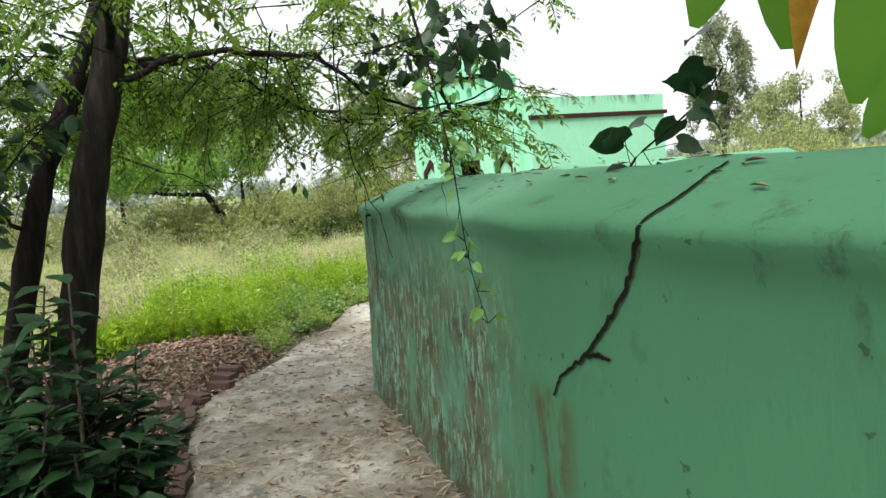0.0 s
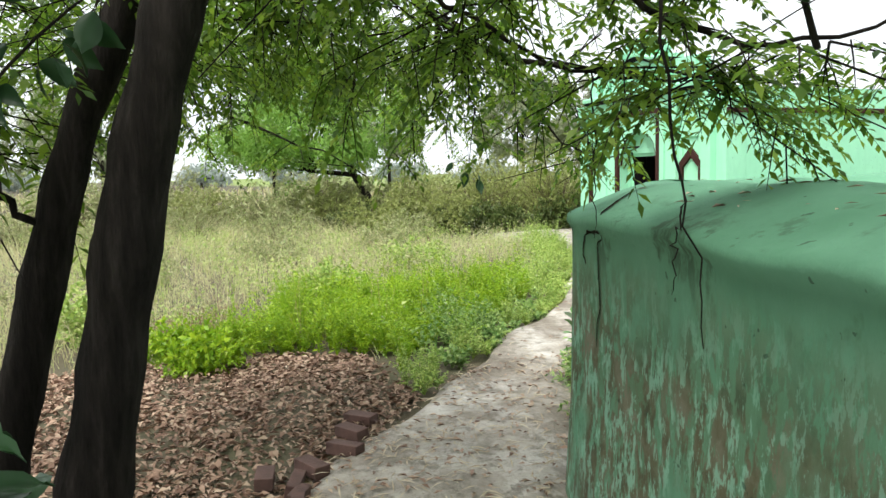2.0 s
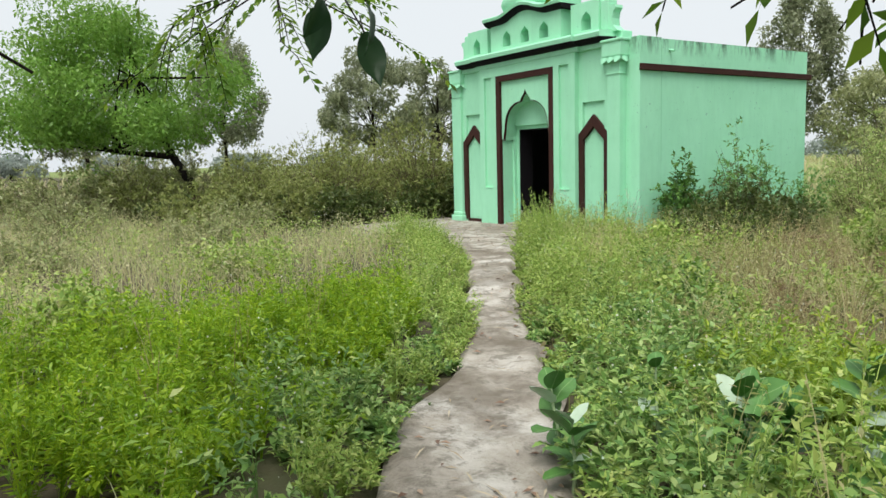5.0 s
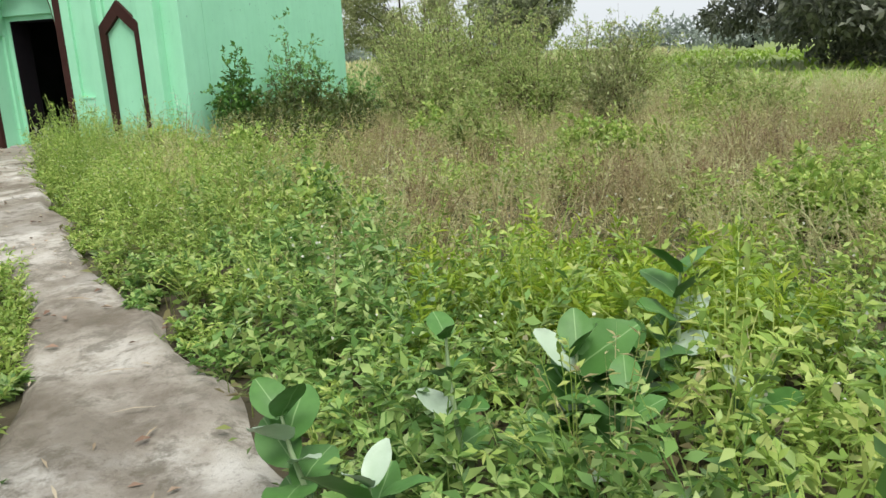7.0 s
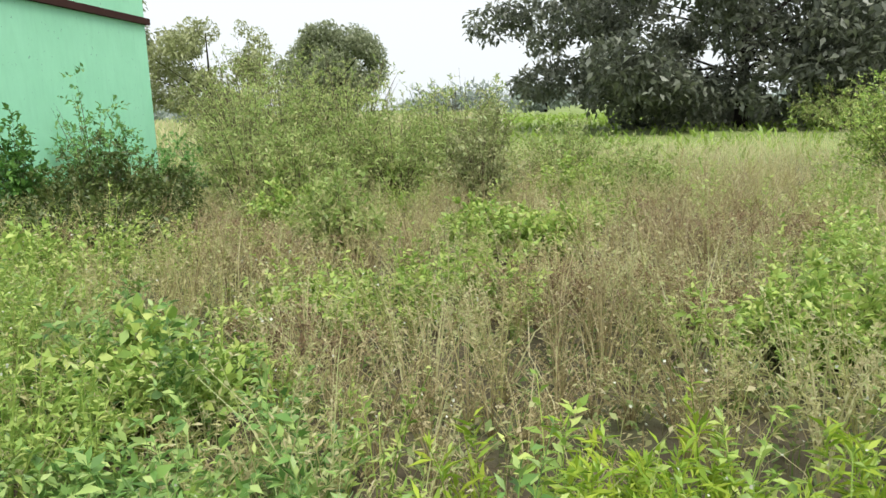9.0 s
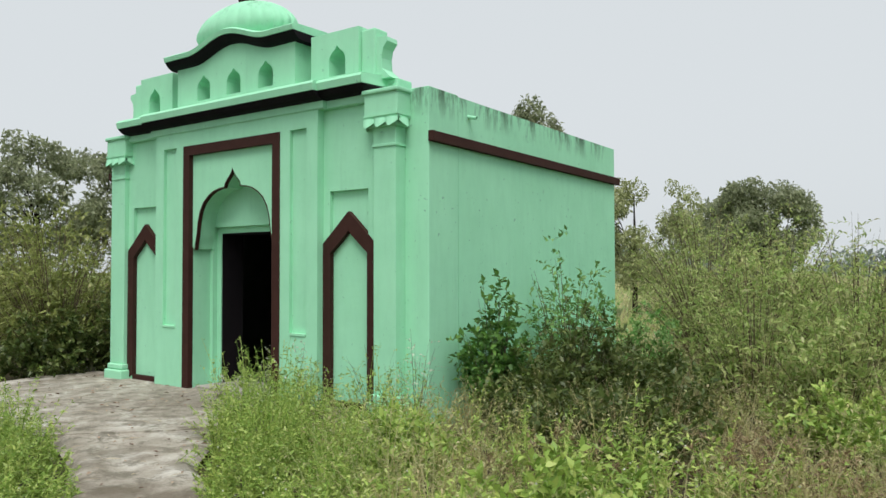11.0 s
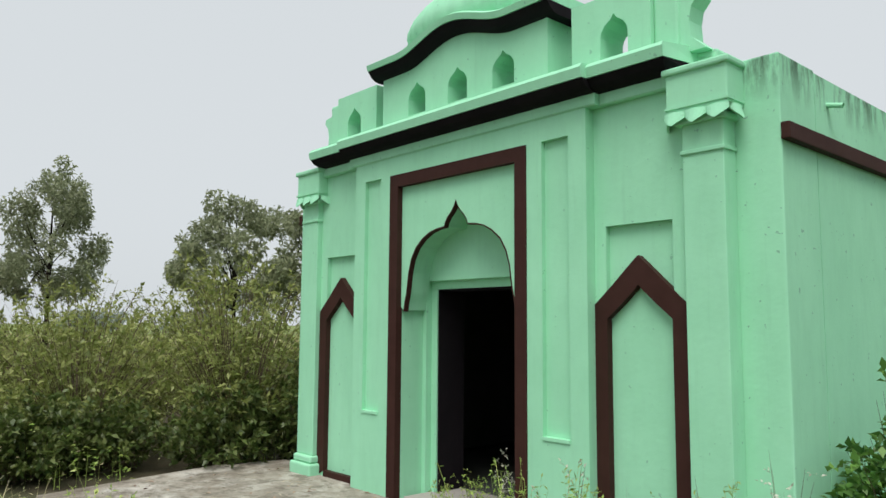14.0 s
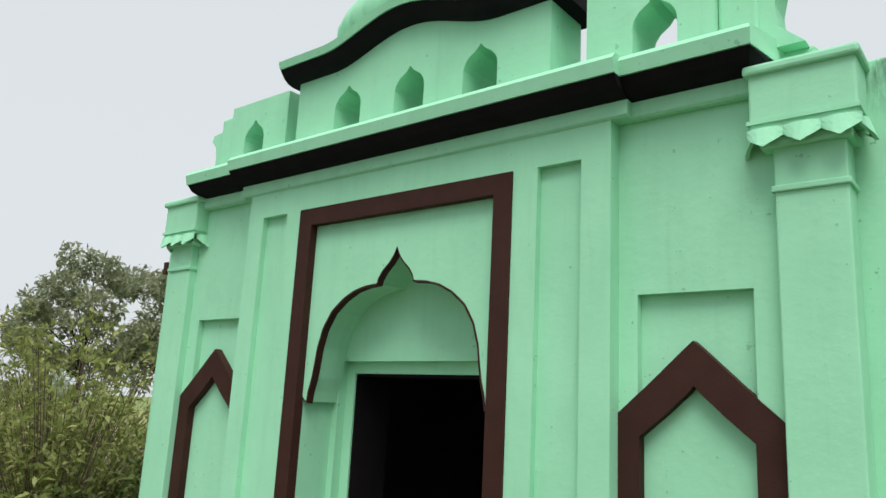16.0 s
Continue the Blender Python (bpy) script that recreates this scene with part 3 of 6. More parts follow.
def build_parapet():
    for s in (1, -1):
        bm = bmesh.new()
        a, b = sorted((s * 1.3, s * 2.02))
        pierced(bm, a, b, 3.56, lambda q: 4.16, [(s * 1.7, 0.125, 3.66, 4.0)], 0.1, 0.4)
        a, b = sorted((s * 2.02, s * 2.22))
        box(bm, a, b, 0.14, 0.36, 3.56, 4.12, bevel=0.02)
        shrine_part("parapet_block", bm, label="low parapet block with a pointed opening")
        bm = bmesh.new()
        pts = [(2.18, 3.55), (2.42, 3.55), (2.3, 3.66), (2.29, 3.78), (2.31, 3.88), (2.37, 3.95), (2.36, 4.0), (2.18, 4.02)]
        slab(bm, [(s * x, z) for x, z in pts], 0.16, 0.34)
        shrine_part("merlon", bm)
    bm = bmesh.new()
    pierced(bm, -1.1, 1.1, 3.56, lambda q: gable_line(q) + 0.02, [(c, 0.13, 3.68, 4.0) for c in (-0.56, 0.02, 0.6)], 0.04, 0.4)
    bmesh.ops.remove_doubles(bm, verts=bm.verts, dist=0.0005)
    shrine_part("gable", bm, label="curved gable with three small pointed openings")
    xs = np.linspace(-1.2, 1.2, 41)
    bm = bmesh.new()
    prof = [(0.05, 0.015), (0.0, 0.025), (-0.045, 0.055), (-0.085, 0.108), (0.45, 0.108), (0.45, 0.015)]
    cap = [(-0.095, 0.111), (-0.11, 0.165), (-0.07, 0.19), (0.46, 0.21), (0.46, 0.111)]
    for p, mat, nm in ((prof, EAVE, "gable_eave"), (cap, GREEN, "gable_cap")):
        bm = bmesh.new()
        rows = [[bm.verts.new((x, y, gable_line(x) + z)) for y, z in p] for x in xs]
        for a, b in zip(rows, rows[1:]):
            for k in range(len(p)):
                j = (k + 1) % len(p)
                bm.faces.new((a[k], b[k], b[j], a[j]))
        bm.faces.new(rows[0])
        bm.faces.new(rows[-1][::-1])
        bmesh.ops.recalc_face_normals(bm, faces=bm.faces)
        shrine_part(nm, bm, mat)
    # ribbed bulbous dome
    prof = [(0.02, 4.27), (0.45, 4.27), (0.6, 4.3), (0.64, 4.36), (0.7, 4.42), (0.735, 4.5), (0.73, 4.57), (0.68, 4.66), (0.6, 4.74), (0.5, 4.81), (0.38, 4.87), (0.24, 4.92), (0.1, 4.95), (0.02, 4.955)]
    prof = [(r, 4.34 + (z - 4.3) * 0.92) for r, z in prof]
    bm = bmesh.new()
    n = 208
    rings = []
    for r, z in prof:
        ring = []
        for k in range(n):
            t = 2 * math.pi * k / n
            q = 1.12 * r * (1 + 0.03 * abs(math.sin(t * 13)) * min(1, r / 0.5))
            ring.append(bm.verts.new((q * math.cos(t) - 0.15, 0.38 + 0.5 * q * math.sin(t), z)))
        rings.append(ring)
    for a, b in zip(rings, rings[1:]):
        for k in range(n):
            bm.faces.new((a[k], a[(k + 1) % n], b[(k + 1) % n], b[k]))
    bm.faces.new(rings[-1])
    dome = shrine_part("dome", bm, DOMEGREEN, label="ribbed green onion dome", smooth=True)
    bm = bmesh.new()
    bmesh.ops.create_uvsphere(bm, u_segments=20, v_segments=14, radius=0.105)
    bmesh.ops.scale(bm, vec=(1, 1, 0.92), verts=bm.verts)
    bmesh.ops.translate(bm, vec=(-0.15, 0.38, 4.99), verts=bm.verts)
    part("finial_ball", bm, BROWN, dome, "dark maroon ball finial", True)


build_parapet()
# side band and roof edge
for s in (1, -1):
    a, b = sorted((s * 2.89, s * 2.95))
    shrine_part("side_band", boxes((a, b, 0.19, 5.23, 2.82, 2.93), bevel=0.006), BROWN, "projecting maroon string course")
v, f = tube([(2.86, 0.95, 3.2), (3.0, 0.95, 3.17)], [0.02, 0.02], 8)
quads_mesh("drain_spout", v, f, GREEN, shrine)

# ---- the old green boundary wall ----
WALL_LINE = [(24.0, -12.2), (20.0, -11.25), (17.0, -10.42), (15.9, -10.28), (15.0, -10.03), (14.0, -9.72), (13.2, -9.47), (12.47, -9.31), (12.06, -9.17), (11.83, -8.95), (11.76, -8.6), (11.82, -8.02), (12.3, -6.6), (12.8, -5.0)]


def build_wall():
    n = 160
    q = smooth_line(WALL_LINE, n)
    d = np.gradient(q, axis=0)
    d /= np.linalg.norm(d, axis=1, keepdims=True)
    out = np.stack([-d[:, 1], d[:, 0]], 1)
    if np.mean(out[:, 1]) > 0:
        out = -out
    prof = [(0.06, -0.2), (0.03, 0.1), (0.015, 0.5), (0.0, 0.9), (-0.005, 1.25), (0.0, 1.36), (0.03, 1.41), (0.022, 1.445), (-0.02, 1.47), (-0.12, 1.51), (-0.25, 1.56), (-0.38, 1.597), (-0.5, 1.61), (-0.62, 1.605), (-0.72, 1.57), (-0.78, 1.5), (-0.78, 1.2), (-0.78, -0.2)]
    v = []
    for k, (o, z) in enumerate(prof):
        wob = 0.012 * waves(q[:, 0], q[:, 1] + z * 1.3, 0.8, 21 + k // 4)
        p = q + out * (o + wob)[:, None]
        zz = z + (0.012 * waves(q[:, 0], q[:, 1], 1.1, 31) if z > 1 else 0 * wob)
        v.append(np.concatenate([p, zz[:, None]], 1))
    m = len(prof)
    v = np.stack(v, 1).reshape(-1, 3)
    i = (np.arange(n - 1)[:, None] * m + np.arange(m - 1)[None]).ravel()
    f = np.stack([i, i + 1, i + m + 1, i + m], 1)
    mat, t, b, _ = nodes_of("mouldy_green_limewash")
    base = ramp(t, tex(t, 1.6, 6), (0.3, (0.1, 0.25, 0.15)), (0.7, (0.155, 0.34, 0.22)))
    c = t.nodes.new("ShaderNodeTexCoord")
    sp = t.nodes.new("ShaderNodeSeparateXYZ")
    t.links.new(c.outputs["Object"], sp.inputs[0])

    def span(sock, a, b_):
        n = t.nodes.new("ShaderNodeMapRange")
        n.inputs["From Min"].default_value, n.inputs["From Max"].default_value = a, b_
        t.links.new(sp.outputs[sock], n.inputs["Value"])
        return n.outputs[0]

    def spots(scale, lo, hi, detail=7, rough=0.7, stretch=(1, 1, 0.4)):
        return ramp(t, tex(t, scale, detail, rough, stretch), (lo, (0, 0, 0)), (hi, (1, 1, 1)))

    zone = span("X", 15.5, 14.9)
    # sounder green towards the old end, its colour darkened to hold the trees' shade
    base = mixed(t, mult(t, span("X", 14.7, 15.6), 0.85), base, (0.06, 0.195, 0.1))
    base = mixed(t, mult(t, tex(t, 30.0, 4), 0.25), base, (0.05, 0.17, 0.09))
    low = span("Z", 1.32, 0.85)
    patch = mult(t, mult(t, zone, low), spots(1.5, 0.3, 0.42, 5, 0.6, (1, 1, 0.6)))
    flakes = tex(t, 13.0, 9, 0.7, (1, 1, 0.42))
    # grey-brown plaster where the paint has come off in upright flakes
    bare = mult(t, patch, ramp(t, flakes, (0.455, (0, 0, 0)), (0.5, (1, 1, 1))))
    earth = ramp(t, tex(t, 3.5, 7, 0.7), (0.35, (0.05, 0.055, 0.03)), (0.5, (0.11, 0.105, 0.06)), (0.66, (0.18, 0.17, 0.12)))
    col = mixed(t, mult(t, patch, mult(t, spots(3.2, 0.36, 0.6, 6, 0.65, (1, 1, 0.5)), 0.7)), base, (0.095, 0.135, 0.07))
    col = mixed(t, mult(t, bare, 0.95), col, earth)
    # paler edges and leftover chips of paint
    col = mixed(t, mult(t, mult(t, patch, spots(17.0, 0.53, 0.56, 8, 0.74, (1, 1, 0.4))), 0.75), col, (0.24, 0.47, 0.34))
    # black algae under the coping and on its edge
    edge = mult(t, span("Z", 1.1, 1.36), span("Z", 1.58, 1.46))
    col = mixed(t, mult(t, mult(t, edge, spots(4.0, 0.55, 0.63, 7, 0.7, (1, 1, 0.45))), 0.7), col, (0.035, 0.055, 0.03))
    # a rusty run below the foot of the great crack
    run = mult(t, mult(t, span("X", 15.45, 15.6), span("X", 15.9, 15.74)), span("Z", 0.86, 0.74))
    col = mixed(t, mult(t, run, spots(7.0, 0.4, 0.52, 8, 0.72, (1, 1, 0.25))), col, (0.085, 0.08, 0.04))
    moss = spots(5.0, 0.62, 0.69, 6, 0.65, (1, 1, 0.7))
    col = mixed(t, mult(t, moss, 0.35), col, (0.045, 0.09, 0.045))
    pits = spots(16.0, 0.7, 0.72, 3, 0.5, (1, 1, 1))
    col = mixed(t, mult(t, pits, 0.7), col, (0.03, 0.06, 0.035))
    damp = mult(t, span("Z", 0.28, -0.05), spots(6.0, 0.35, 0.6, 5, 0.6, (1, 1, 1)))
    col = mixed(t, mult(t, damp, 0.8), col, (0.075, 0.062, 0.04))
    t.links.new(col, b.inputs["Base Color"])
    b.inputs["Roughness"].default_value = 0.85
    b.inputs["Specular IOR Level"].default_value = 0.2
    bump(t, b, flakes, 0.6, 0.02)
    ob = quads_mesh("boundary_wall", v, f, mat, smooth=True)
    return tagged(ob, "old cracked green plaster boundary wall with rounded coping", "wall", kind="structure")


boundary = build_wall()


# ---- vegetation helpers ----
CENTRE = smooth_line([((a[0] + b[0]) / 2, (a[1] + b[1]) / 2) for a, b in zip(EDGE_L, EDGE_R)], 60)
UP = np.array([[0, 0, 1.0]])


def beside(x, y):
    """Distance from the path's middle line, negative on its left when walking to the shrine."""
    best = np.full(x.shape, 1e9)
    side = np.zeros(x.shape)
    for (ax, ay), (bx, by) in zip(CENTRE[:-1], CENTRE[1:]):
        ex, ey = bx - ax, by - ay
        t = np.clip(((x - ax) * ex + (y - ay) * ey) / (ex * ex + ey * ey), 0, 1)
        d = np.hypot(x - ax - t * ex, y - ay - t * ey)
        s = np.sign(ex * (y - ay) - ey * (x - ax))
        near = d < best
        best = np.where(near, d, best)
        side = np.where(near, s, side)
    return best * side


def scatter(rng, n, x0, x1, y0, y1, keep, margin=0.06):
    """Up to n points in a box where keep(x, y) gives a chance above the dice, off the path and the shrine."""
    x, y = rng.uniform(x0, x1, n), rng.uniform(y0, y1, n)
    ok = ~on_path(x, y, margin) & ~in_building(x, y, 0.05)
    ok &= rng.uniform(0, 1, n) < keep(x, y)
    wall = (x > 11.6) & (y > -11.6) & (y < 0.28 * (12.1 - x) - 8.2) & (y > 0.28 * (12.1 - x) - 9.5)
    ok &= ~wall
    return x[ok], y[ok]


def weeds(rng, x, y, h, k, leaf, spread=0.1, droop=0.2, ratio=0.36, top=0.8):
    """Leafy stalks at (x, y) of height h, with k leaves each."""
    n = len(x)
    z = ground_z(x, y)
    lean = rng.normal(0, 0.16, (n, 2)) * h[:, None]
    t = rng.beta(1.6, 1.0, (n, k)) * 0.95 + 0.05
    a = rng.uniform(0, 2 * np.pi, (n, k))
    r = spread * (1.15 - top * t) * rng.uniform(0.2, 1.0, (n, k))
    P = np.stack([x[:, None] + lean[:, :1] * t + r * np.cos(a), y[:, None] + lean[:, 1:] * t + r * np.sin(a), z[:, None] + h[:, None] * t], -1).reshape(-1, 3)
    m = len(P)
    D = np.stack([np.cos(a).ravel(), np.sin(a).ravel(), rng.normal(0.25 - droop, 0.45, m)], 1)
    N = UP + rng.normal(0, 0.45, (m, 3))
    L = leaf * rng.uniform(0.55, 1.35, m)
    base = np.stack([x, y, z - 0.03], 1)
    stalk = blades(base, h * 0.98, np.full(n, 0.007), np.hypot(lean[:, 0], lean[:, 1]) / h * 0.3, rng)
    return leaves(P, D, N, L, L * ratio * rng.uniform(0.7, 1.3, m)), stalk


def stuff(name, label, category, mat, *vf):
    v, f = merge(*vf)
    return tagged(quads_mesh(name, v, f, mat), label, category, kind="stuff")


def clip01(a):
    return np.clip(a, 0, 1)


def bright_zone(x, y):
    left = (x > 4.6) & (x < 10.75) & (y < -5.2) & (beside(x, y) < 0) & (beside(x, y) > -3.4) & (y > -11.4 + 0.25 * np.abs(x - 8.2))
    left &= ~((x > 8.0) & (y < np.where(x < 8.6, -10.2 + (x - 8) * 1.6, -9.22 - 0.16 * (x - 8.6))))
    right = np.hypot((x - 9.8) / 0.85, (y + 5.7) / 0.65) + 0.35 * waves(x, y, 0.5, 40) < 1
    return (left | right) & (waves(x, y, 0.9, 41) > -0.95)


def litter_zone(x, y):
    return (x > 7.9) & (x < 14.2) & (y < -9.4) & (y > -13.2) & ~bright_zone(x, y) & (beside(x, y) < -0.5) & ((x - 7.4) * 0.35 + y < -8.4)


def rust_zone(x, y):
    return (waves(x, y, 3.2, 44) + 0.35 * waves(x, y, 1.1, 45) > 0.85) & (y > -5.5)


def twig_crown(rng, base, top_r, height, twigs, k, leaf, lift=0.25, ratio=0.4, flat=1.0):
    """Leaves strung along many arching twigs that rise from base, plus the twigs as thin strips."""
    a = rng.uniform(0, 2 * np.pi, twigs)
    r = top_r * np.sqrt(rng.uniform(0.02, 1, twigs))
    e = np.stack([r * np.cos(a), r * np.sin(a) * flat, height * (1 - 0.45 * (r / top_r) ** 2) * rng.uniform(0.42, 1.2, twigs)], 1)
    s = np.stack([0.22 * r * np.cos(a), 0.22 * r * np.sin(a), height * 0.05 * np.ones(twigs)], 1)
    c = (s * 0.4 + e * 0.6) * np.array([0.75, 0.75, 1.05])
    per = 8 if k >= 24 else 4
    g = max(1, k // per)
    t = rng.beta(1.8, 1.0, (twigs, g))[..., None]
    q = ((1 - t) ** 2 * s[:, None] + 2 * t * (1 - t) * c[:, None] + t ** 2 * e[:, None]).reshape(-1, 3)
    ln = rng.uniform(0.5, 1.2, (len(q), 1)) * max(leaf * 1.6, 0.13 * min(height, 2.2))
    way = unit(np.repeat(unit(e - s), g, 0) * 0.55 + unit(rng.normal(size=(len(q), 3)))) * ln
    u = (np.arange(per)[None, :, None] + 0.6) / per
    P = (q[:, None] + way[:, None] * u - UP[None] * (0.22 * ln[:, None] * u ** 2)).reshape(-1, 3)
    m = len(P)
    D = np.repeat(way / ln, per, 0) * 0.6 + rng.normal(0, 0.6, (m, 3))
    N = UP * 1.0 + rng.normal(0, 0.6, (m, 3))
    L = leaf * rng.uniform(0.5, 1.3, m)
    lf = leaves(P + np.array(base), D, N, L, L * ratio)
    w = unit(np.cross(way, UP + 0.01)) * 0.0016 * max(0.6, height)
    o = q + np.array(base)
    tip = o + way - UP * 0.22 * ln
    sprig = (np.stack([o - w, o + w, tip + w * 0.4, tip - w * 0.4], 1).reshape(-1, 3), np.arange(len(q) * 4).reshape(-1, 4))
    tt = np.linspace(0, 1, 5)[None, :, None]
    pts = (1 - tt) ** 2 * s[:, None] + 2 * tt * (1 - tt) * c[:, None] + tt ** 2 * e[:, None] + np.array(base)
    side = unit(np.cross(e - s, rng.normal(size=(twigs, 3))))[:, None] * (0.0045 * height * np.linspace(1, 0.15, 5)[None, :, None])
    v = np.stack([pts - side, pts + side], 2).reshape(-1, 3)
    i = (np.arange(twigs)[:, None] * 10 + np.arange(4)[None] * 2).ravel()
    return lf, merge((v, np.stack([i, i + 1, i + 3, i + 2], 1)), sprig)


# ---- meadow ----
def plots(rng, step, x0, x1, y0, y1, keep, margin=0.0):
    """One jittered place for a plant in every square of a grid, where keep(x, y) beats the dice."""
    gx, gy = np.meshgrid(np.arange(x0, x1, step), np.arange(y0, y1, step))
    x = gx.ravel() + rng.uniform(-0.45, 0.45, gx.size) * step
    y = gy.ravel() + rng.uniform(-0.45, 0.45, gx.size) * step
    ok = ~on_path(x, y, margin) & ~in_building(x, y, 0.05) & (rng.uniform(0, 1, len(x)) < keep(x, y))
    ok &= ~((x > 11.4) & (y > -11.6) & (y < 0.28 * (12.1 - x) - 8.0) & (y > 0.28 * (12.1 - x) - 9.5))
    return x[ok], y[ok]


def bushes(rng, x, y, h, r, stems, k, leaf, ratio=0.35, bend=0.5, droop=0.1, thick=0.0035, first=0.12):
    """Branching plants at (x, y): stems that rise and spread from one root, each set with k leaves."""
    n, z = len(x), ground_z(x, y)
    lean = rng.normal(0, 0.12, (n, 1, 2)) * h[:, None, None]
    a = rng.uniform(0, 2 * np.pi, (n, stems))
    q = np.sqrt(rng.uniform(0.02, 1, (n, stems)))
    rr = r[:, None] * q
    e = np.stack([rr * np.cos(a), rr * np.sin(a), h[:, None] * (1 - 0.4 * q * q) * rng.uniform(0.6, 1.15, (n, stems))], -1)
    e[..., :2] += lean
    c = e * np.array([0.35, 0.35, 0.6 + 0.2 * bend])
    root = np.stack([x, y, z - 0.02], 1)[:, None]
    t = (first + (1 - first) * rng.beta(1.25, 0.9, (n, stems, k)))[..., None]
    P = root[:, :, None] + 2 * t * (1 - t) * c[:, :, None] + t ** 2 * e[:, :, None]
    along = 2 * (1 - 2 * t) * c[:, :, None] + 2 * t * e[:, :, None]
    m = n * stems * k
    along = unit(along.reshape(-1, 3))
    D = along * 0.55 + unit(rng.normal(size=(m, 3))) * np.array([1, 1, 0.5]) - UP * droop
    N = UP + rng.normal(0, 0.45, (m, 3))
    L = leaf * rng.uniform(0.55, 1.3, m) * (1.15 - 0.45 * t.reshape(-1))
    lf = leaves(P.reshape(-1, 3), D, N, L, L * ratio * rng.uniform(0.75, 1.25, m))
    tt = np.linspace(0, 1, 4)[None, None, :, None]
    S = root[:, :, None] + 2 * tt * (1 - tt) * c[:, :, None] + tt ** 2 * e[:, :, None]
    side = unit(np.cross(e.reshape(-1, 3), rng.normal(size=(n * stems, 3)))).reshape(n, stems, 1, 3) * thick * np.linspace(1, 0.3, 4)[None, None, :, None]
    v = np.stack([S - side, S + side], 3).reshape(-1, 3)
    i = (np.arange(n * stems)[:, None] * 8 + np.arange(3)[None] * 2).ravel()
    return lf, (v, np.stack([i, i + 1, i + 3, i + 2], 1))


def right_field(x, y):
    """The near meadow between the path and the field."""
    return (beside(x, y) > 1.0) & (x > 2.6) & (x < 15.5) & (y < 6.5)


def build_meadow():
    rng = np.random.default_rng(11)
    # bright weeds on the shaded side of the path, in clumps of uneven height
    left = lambda x, y: bright_zone(x, y) & (beside(x, y) < -0.95 - 0.3 * waves(x, y, 1.7, 39)) & (x + 0.25 * y > 3.6)
    x, y = plots(rng, 0.14, 4, 11.2, -12, -3.5, lambda x, y: left(x, y) * np.where(waves(x, y, 0.6, 43) < -0.7, 0.35, 1.0))
    h = (0.52 + 0.17 * waves(x, y, 1.0, 42)) * rng.uniform(0.7, 1.3, len(x))
    h *= clip01((np.abs(beside(x, y)) - 0.25) / 0.7) * 0.5 + 0.5
    stuff("weed_patch", "dense bright yellow-green weeds beside the path", "weeds", BRIGHT, *bushes(rng, x, y, np.maximum(h, 0.15), h * 0.32, 9, 17, 0.066, 0.26))
    x, y = plots(rng, 0.5, 4, 11.2, -12, -3.5, lambda x, y: left(x, y) * 0.7)
    stuff("dry_stalks", "thin brown dry stalks among the bright weeds", "weeds", DRYTWIG, *bushes(rng, x, y, rng.uniform(0.5, 0.85, len(x)), np.full(len(x), 0.16), 6, 9, 0.02, 0.4))

    # green weeds along the path margins
    def margin_keep(x, y):
        d = beside(x, y)
        wide = np.where(d > 0, 2.1, 1.3) + 0.7 * waves(x, y, 2.2, 47)
        gap = waves(x, y, 0.5, 46) < -0.75
        return (np.abs(d) < wide) * (~left(x, y)) * (~litter_zone(x, y)) * np.where(gap, 0.15, np.where(np.abs(d) < wide * 0.75, 1.0, 0.5)) * (x < 13)
    x, y = plots(rng, 0.17, -3, 12, -11, 1.5, margin_keep)
    h = (0.5 + 0.17 * waves(x, y, 0.9, 48)) * rng.uniform(0.6, 1.3, len(x))
    h *= np.clip((np.abs(beside(x, y)) - 0.2) / 0.7, 0.3, 1)
    h += 0.3 * np.exp(-((x - 2.4) ** 2 + (y + 1.2) ** 2) / 1.6) * rng.uniform(0.4, 1.2, len(x))
    h = np.maximum(h, 0.1)
    fine = waves(x, y, 1.3, 49) + rng.normal(0, 0.35, len(x)) > 0.25
    fine |= x + rng.normal(0, 0.5, len(x)) < 7.2
    stuff("weed_patch", "tangled broad-leaved green weeds along both path edges", "weeds", MARGIN, *bushes(rng, x[~fine], y[~fine], h[~fine], 0.12 + h[~fine] * 0.22, 8, 15, 0.072, 0.42))
    stuff("weed_patch", "fine-leaved flowering green weeds along both path edges", "weeds", WEED, *bushes(rng, x[fine], y[fine], h[fine] * 1.2, 0.1 + h[fine] * 0.25, 12, 15, 0.05, 0.34))
    # the yellow-green patch among the milkweeds
    right = lambda x, y: bright_zone(x, y) & (beside(x, y) > 0)
    x, y = plots(rng, 0.12, 8.4, 11.4, -7, -4.4, lambda x, y: right(x, y) * 0.95)
    h = 0.46 * rng.uniform(0.6, 1.3, len(x))
    stuff("weed_patch", "yellow-green narrow-leaved weeds among the milkweeds", "weeds", YELLOWGREEN, *bushes(rng, x, y, h, h * 0.3, 6, 15, 0.095, 0.2, droop=0.0))

    # the near meadow: olive weeds, dry brown weeds and green clumps side by side, with bare gaps
    def near_keep(x, y):
        return right_field(x, y) * (~right(x, y)) * (np.hypot(x - 10.0, y + 6.8) > 0.4) * np.where(waves(x, y, 0.8, 62) < -0.65, 0.25, 1.0) * np.clip(1.5 - np.hypot(x - 8.5, y + 3) / 11, 0.3, 1)
    x, y = plots(rng, 0.235, 2.6, 15.5, -8.5, 6.5, near_keep)
    pick = waves(x, y, 2.3, 58) + 0.4 * waves(x, y, 0.8, 59) + rng.normal(0, 0.25, len(x))
    tall = 0.52 + 0.2 * waves(x, y, 1.4, 53) + 0.1 * waves(x, y, 3.5, 54)
    h = np.maximum(tall * rng.uniform(0.6, 1.35, len(x)), 0.15)
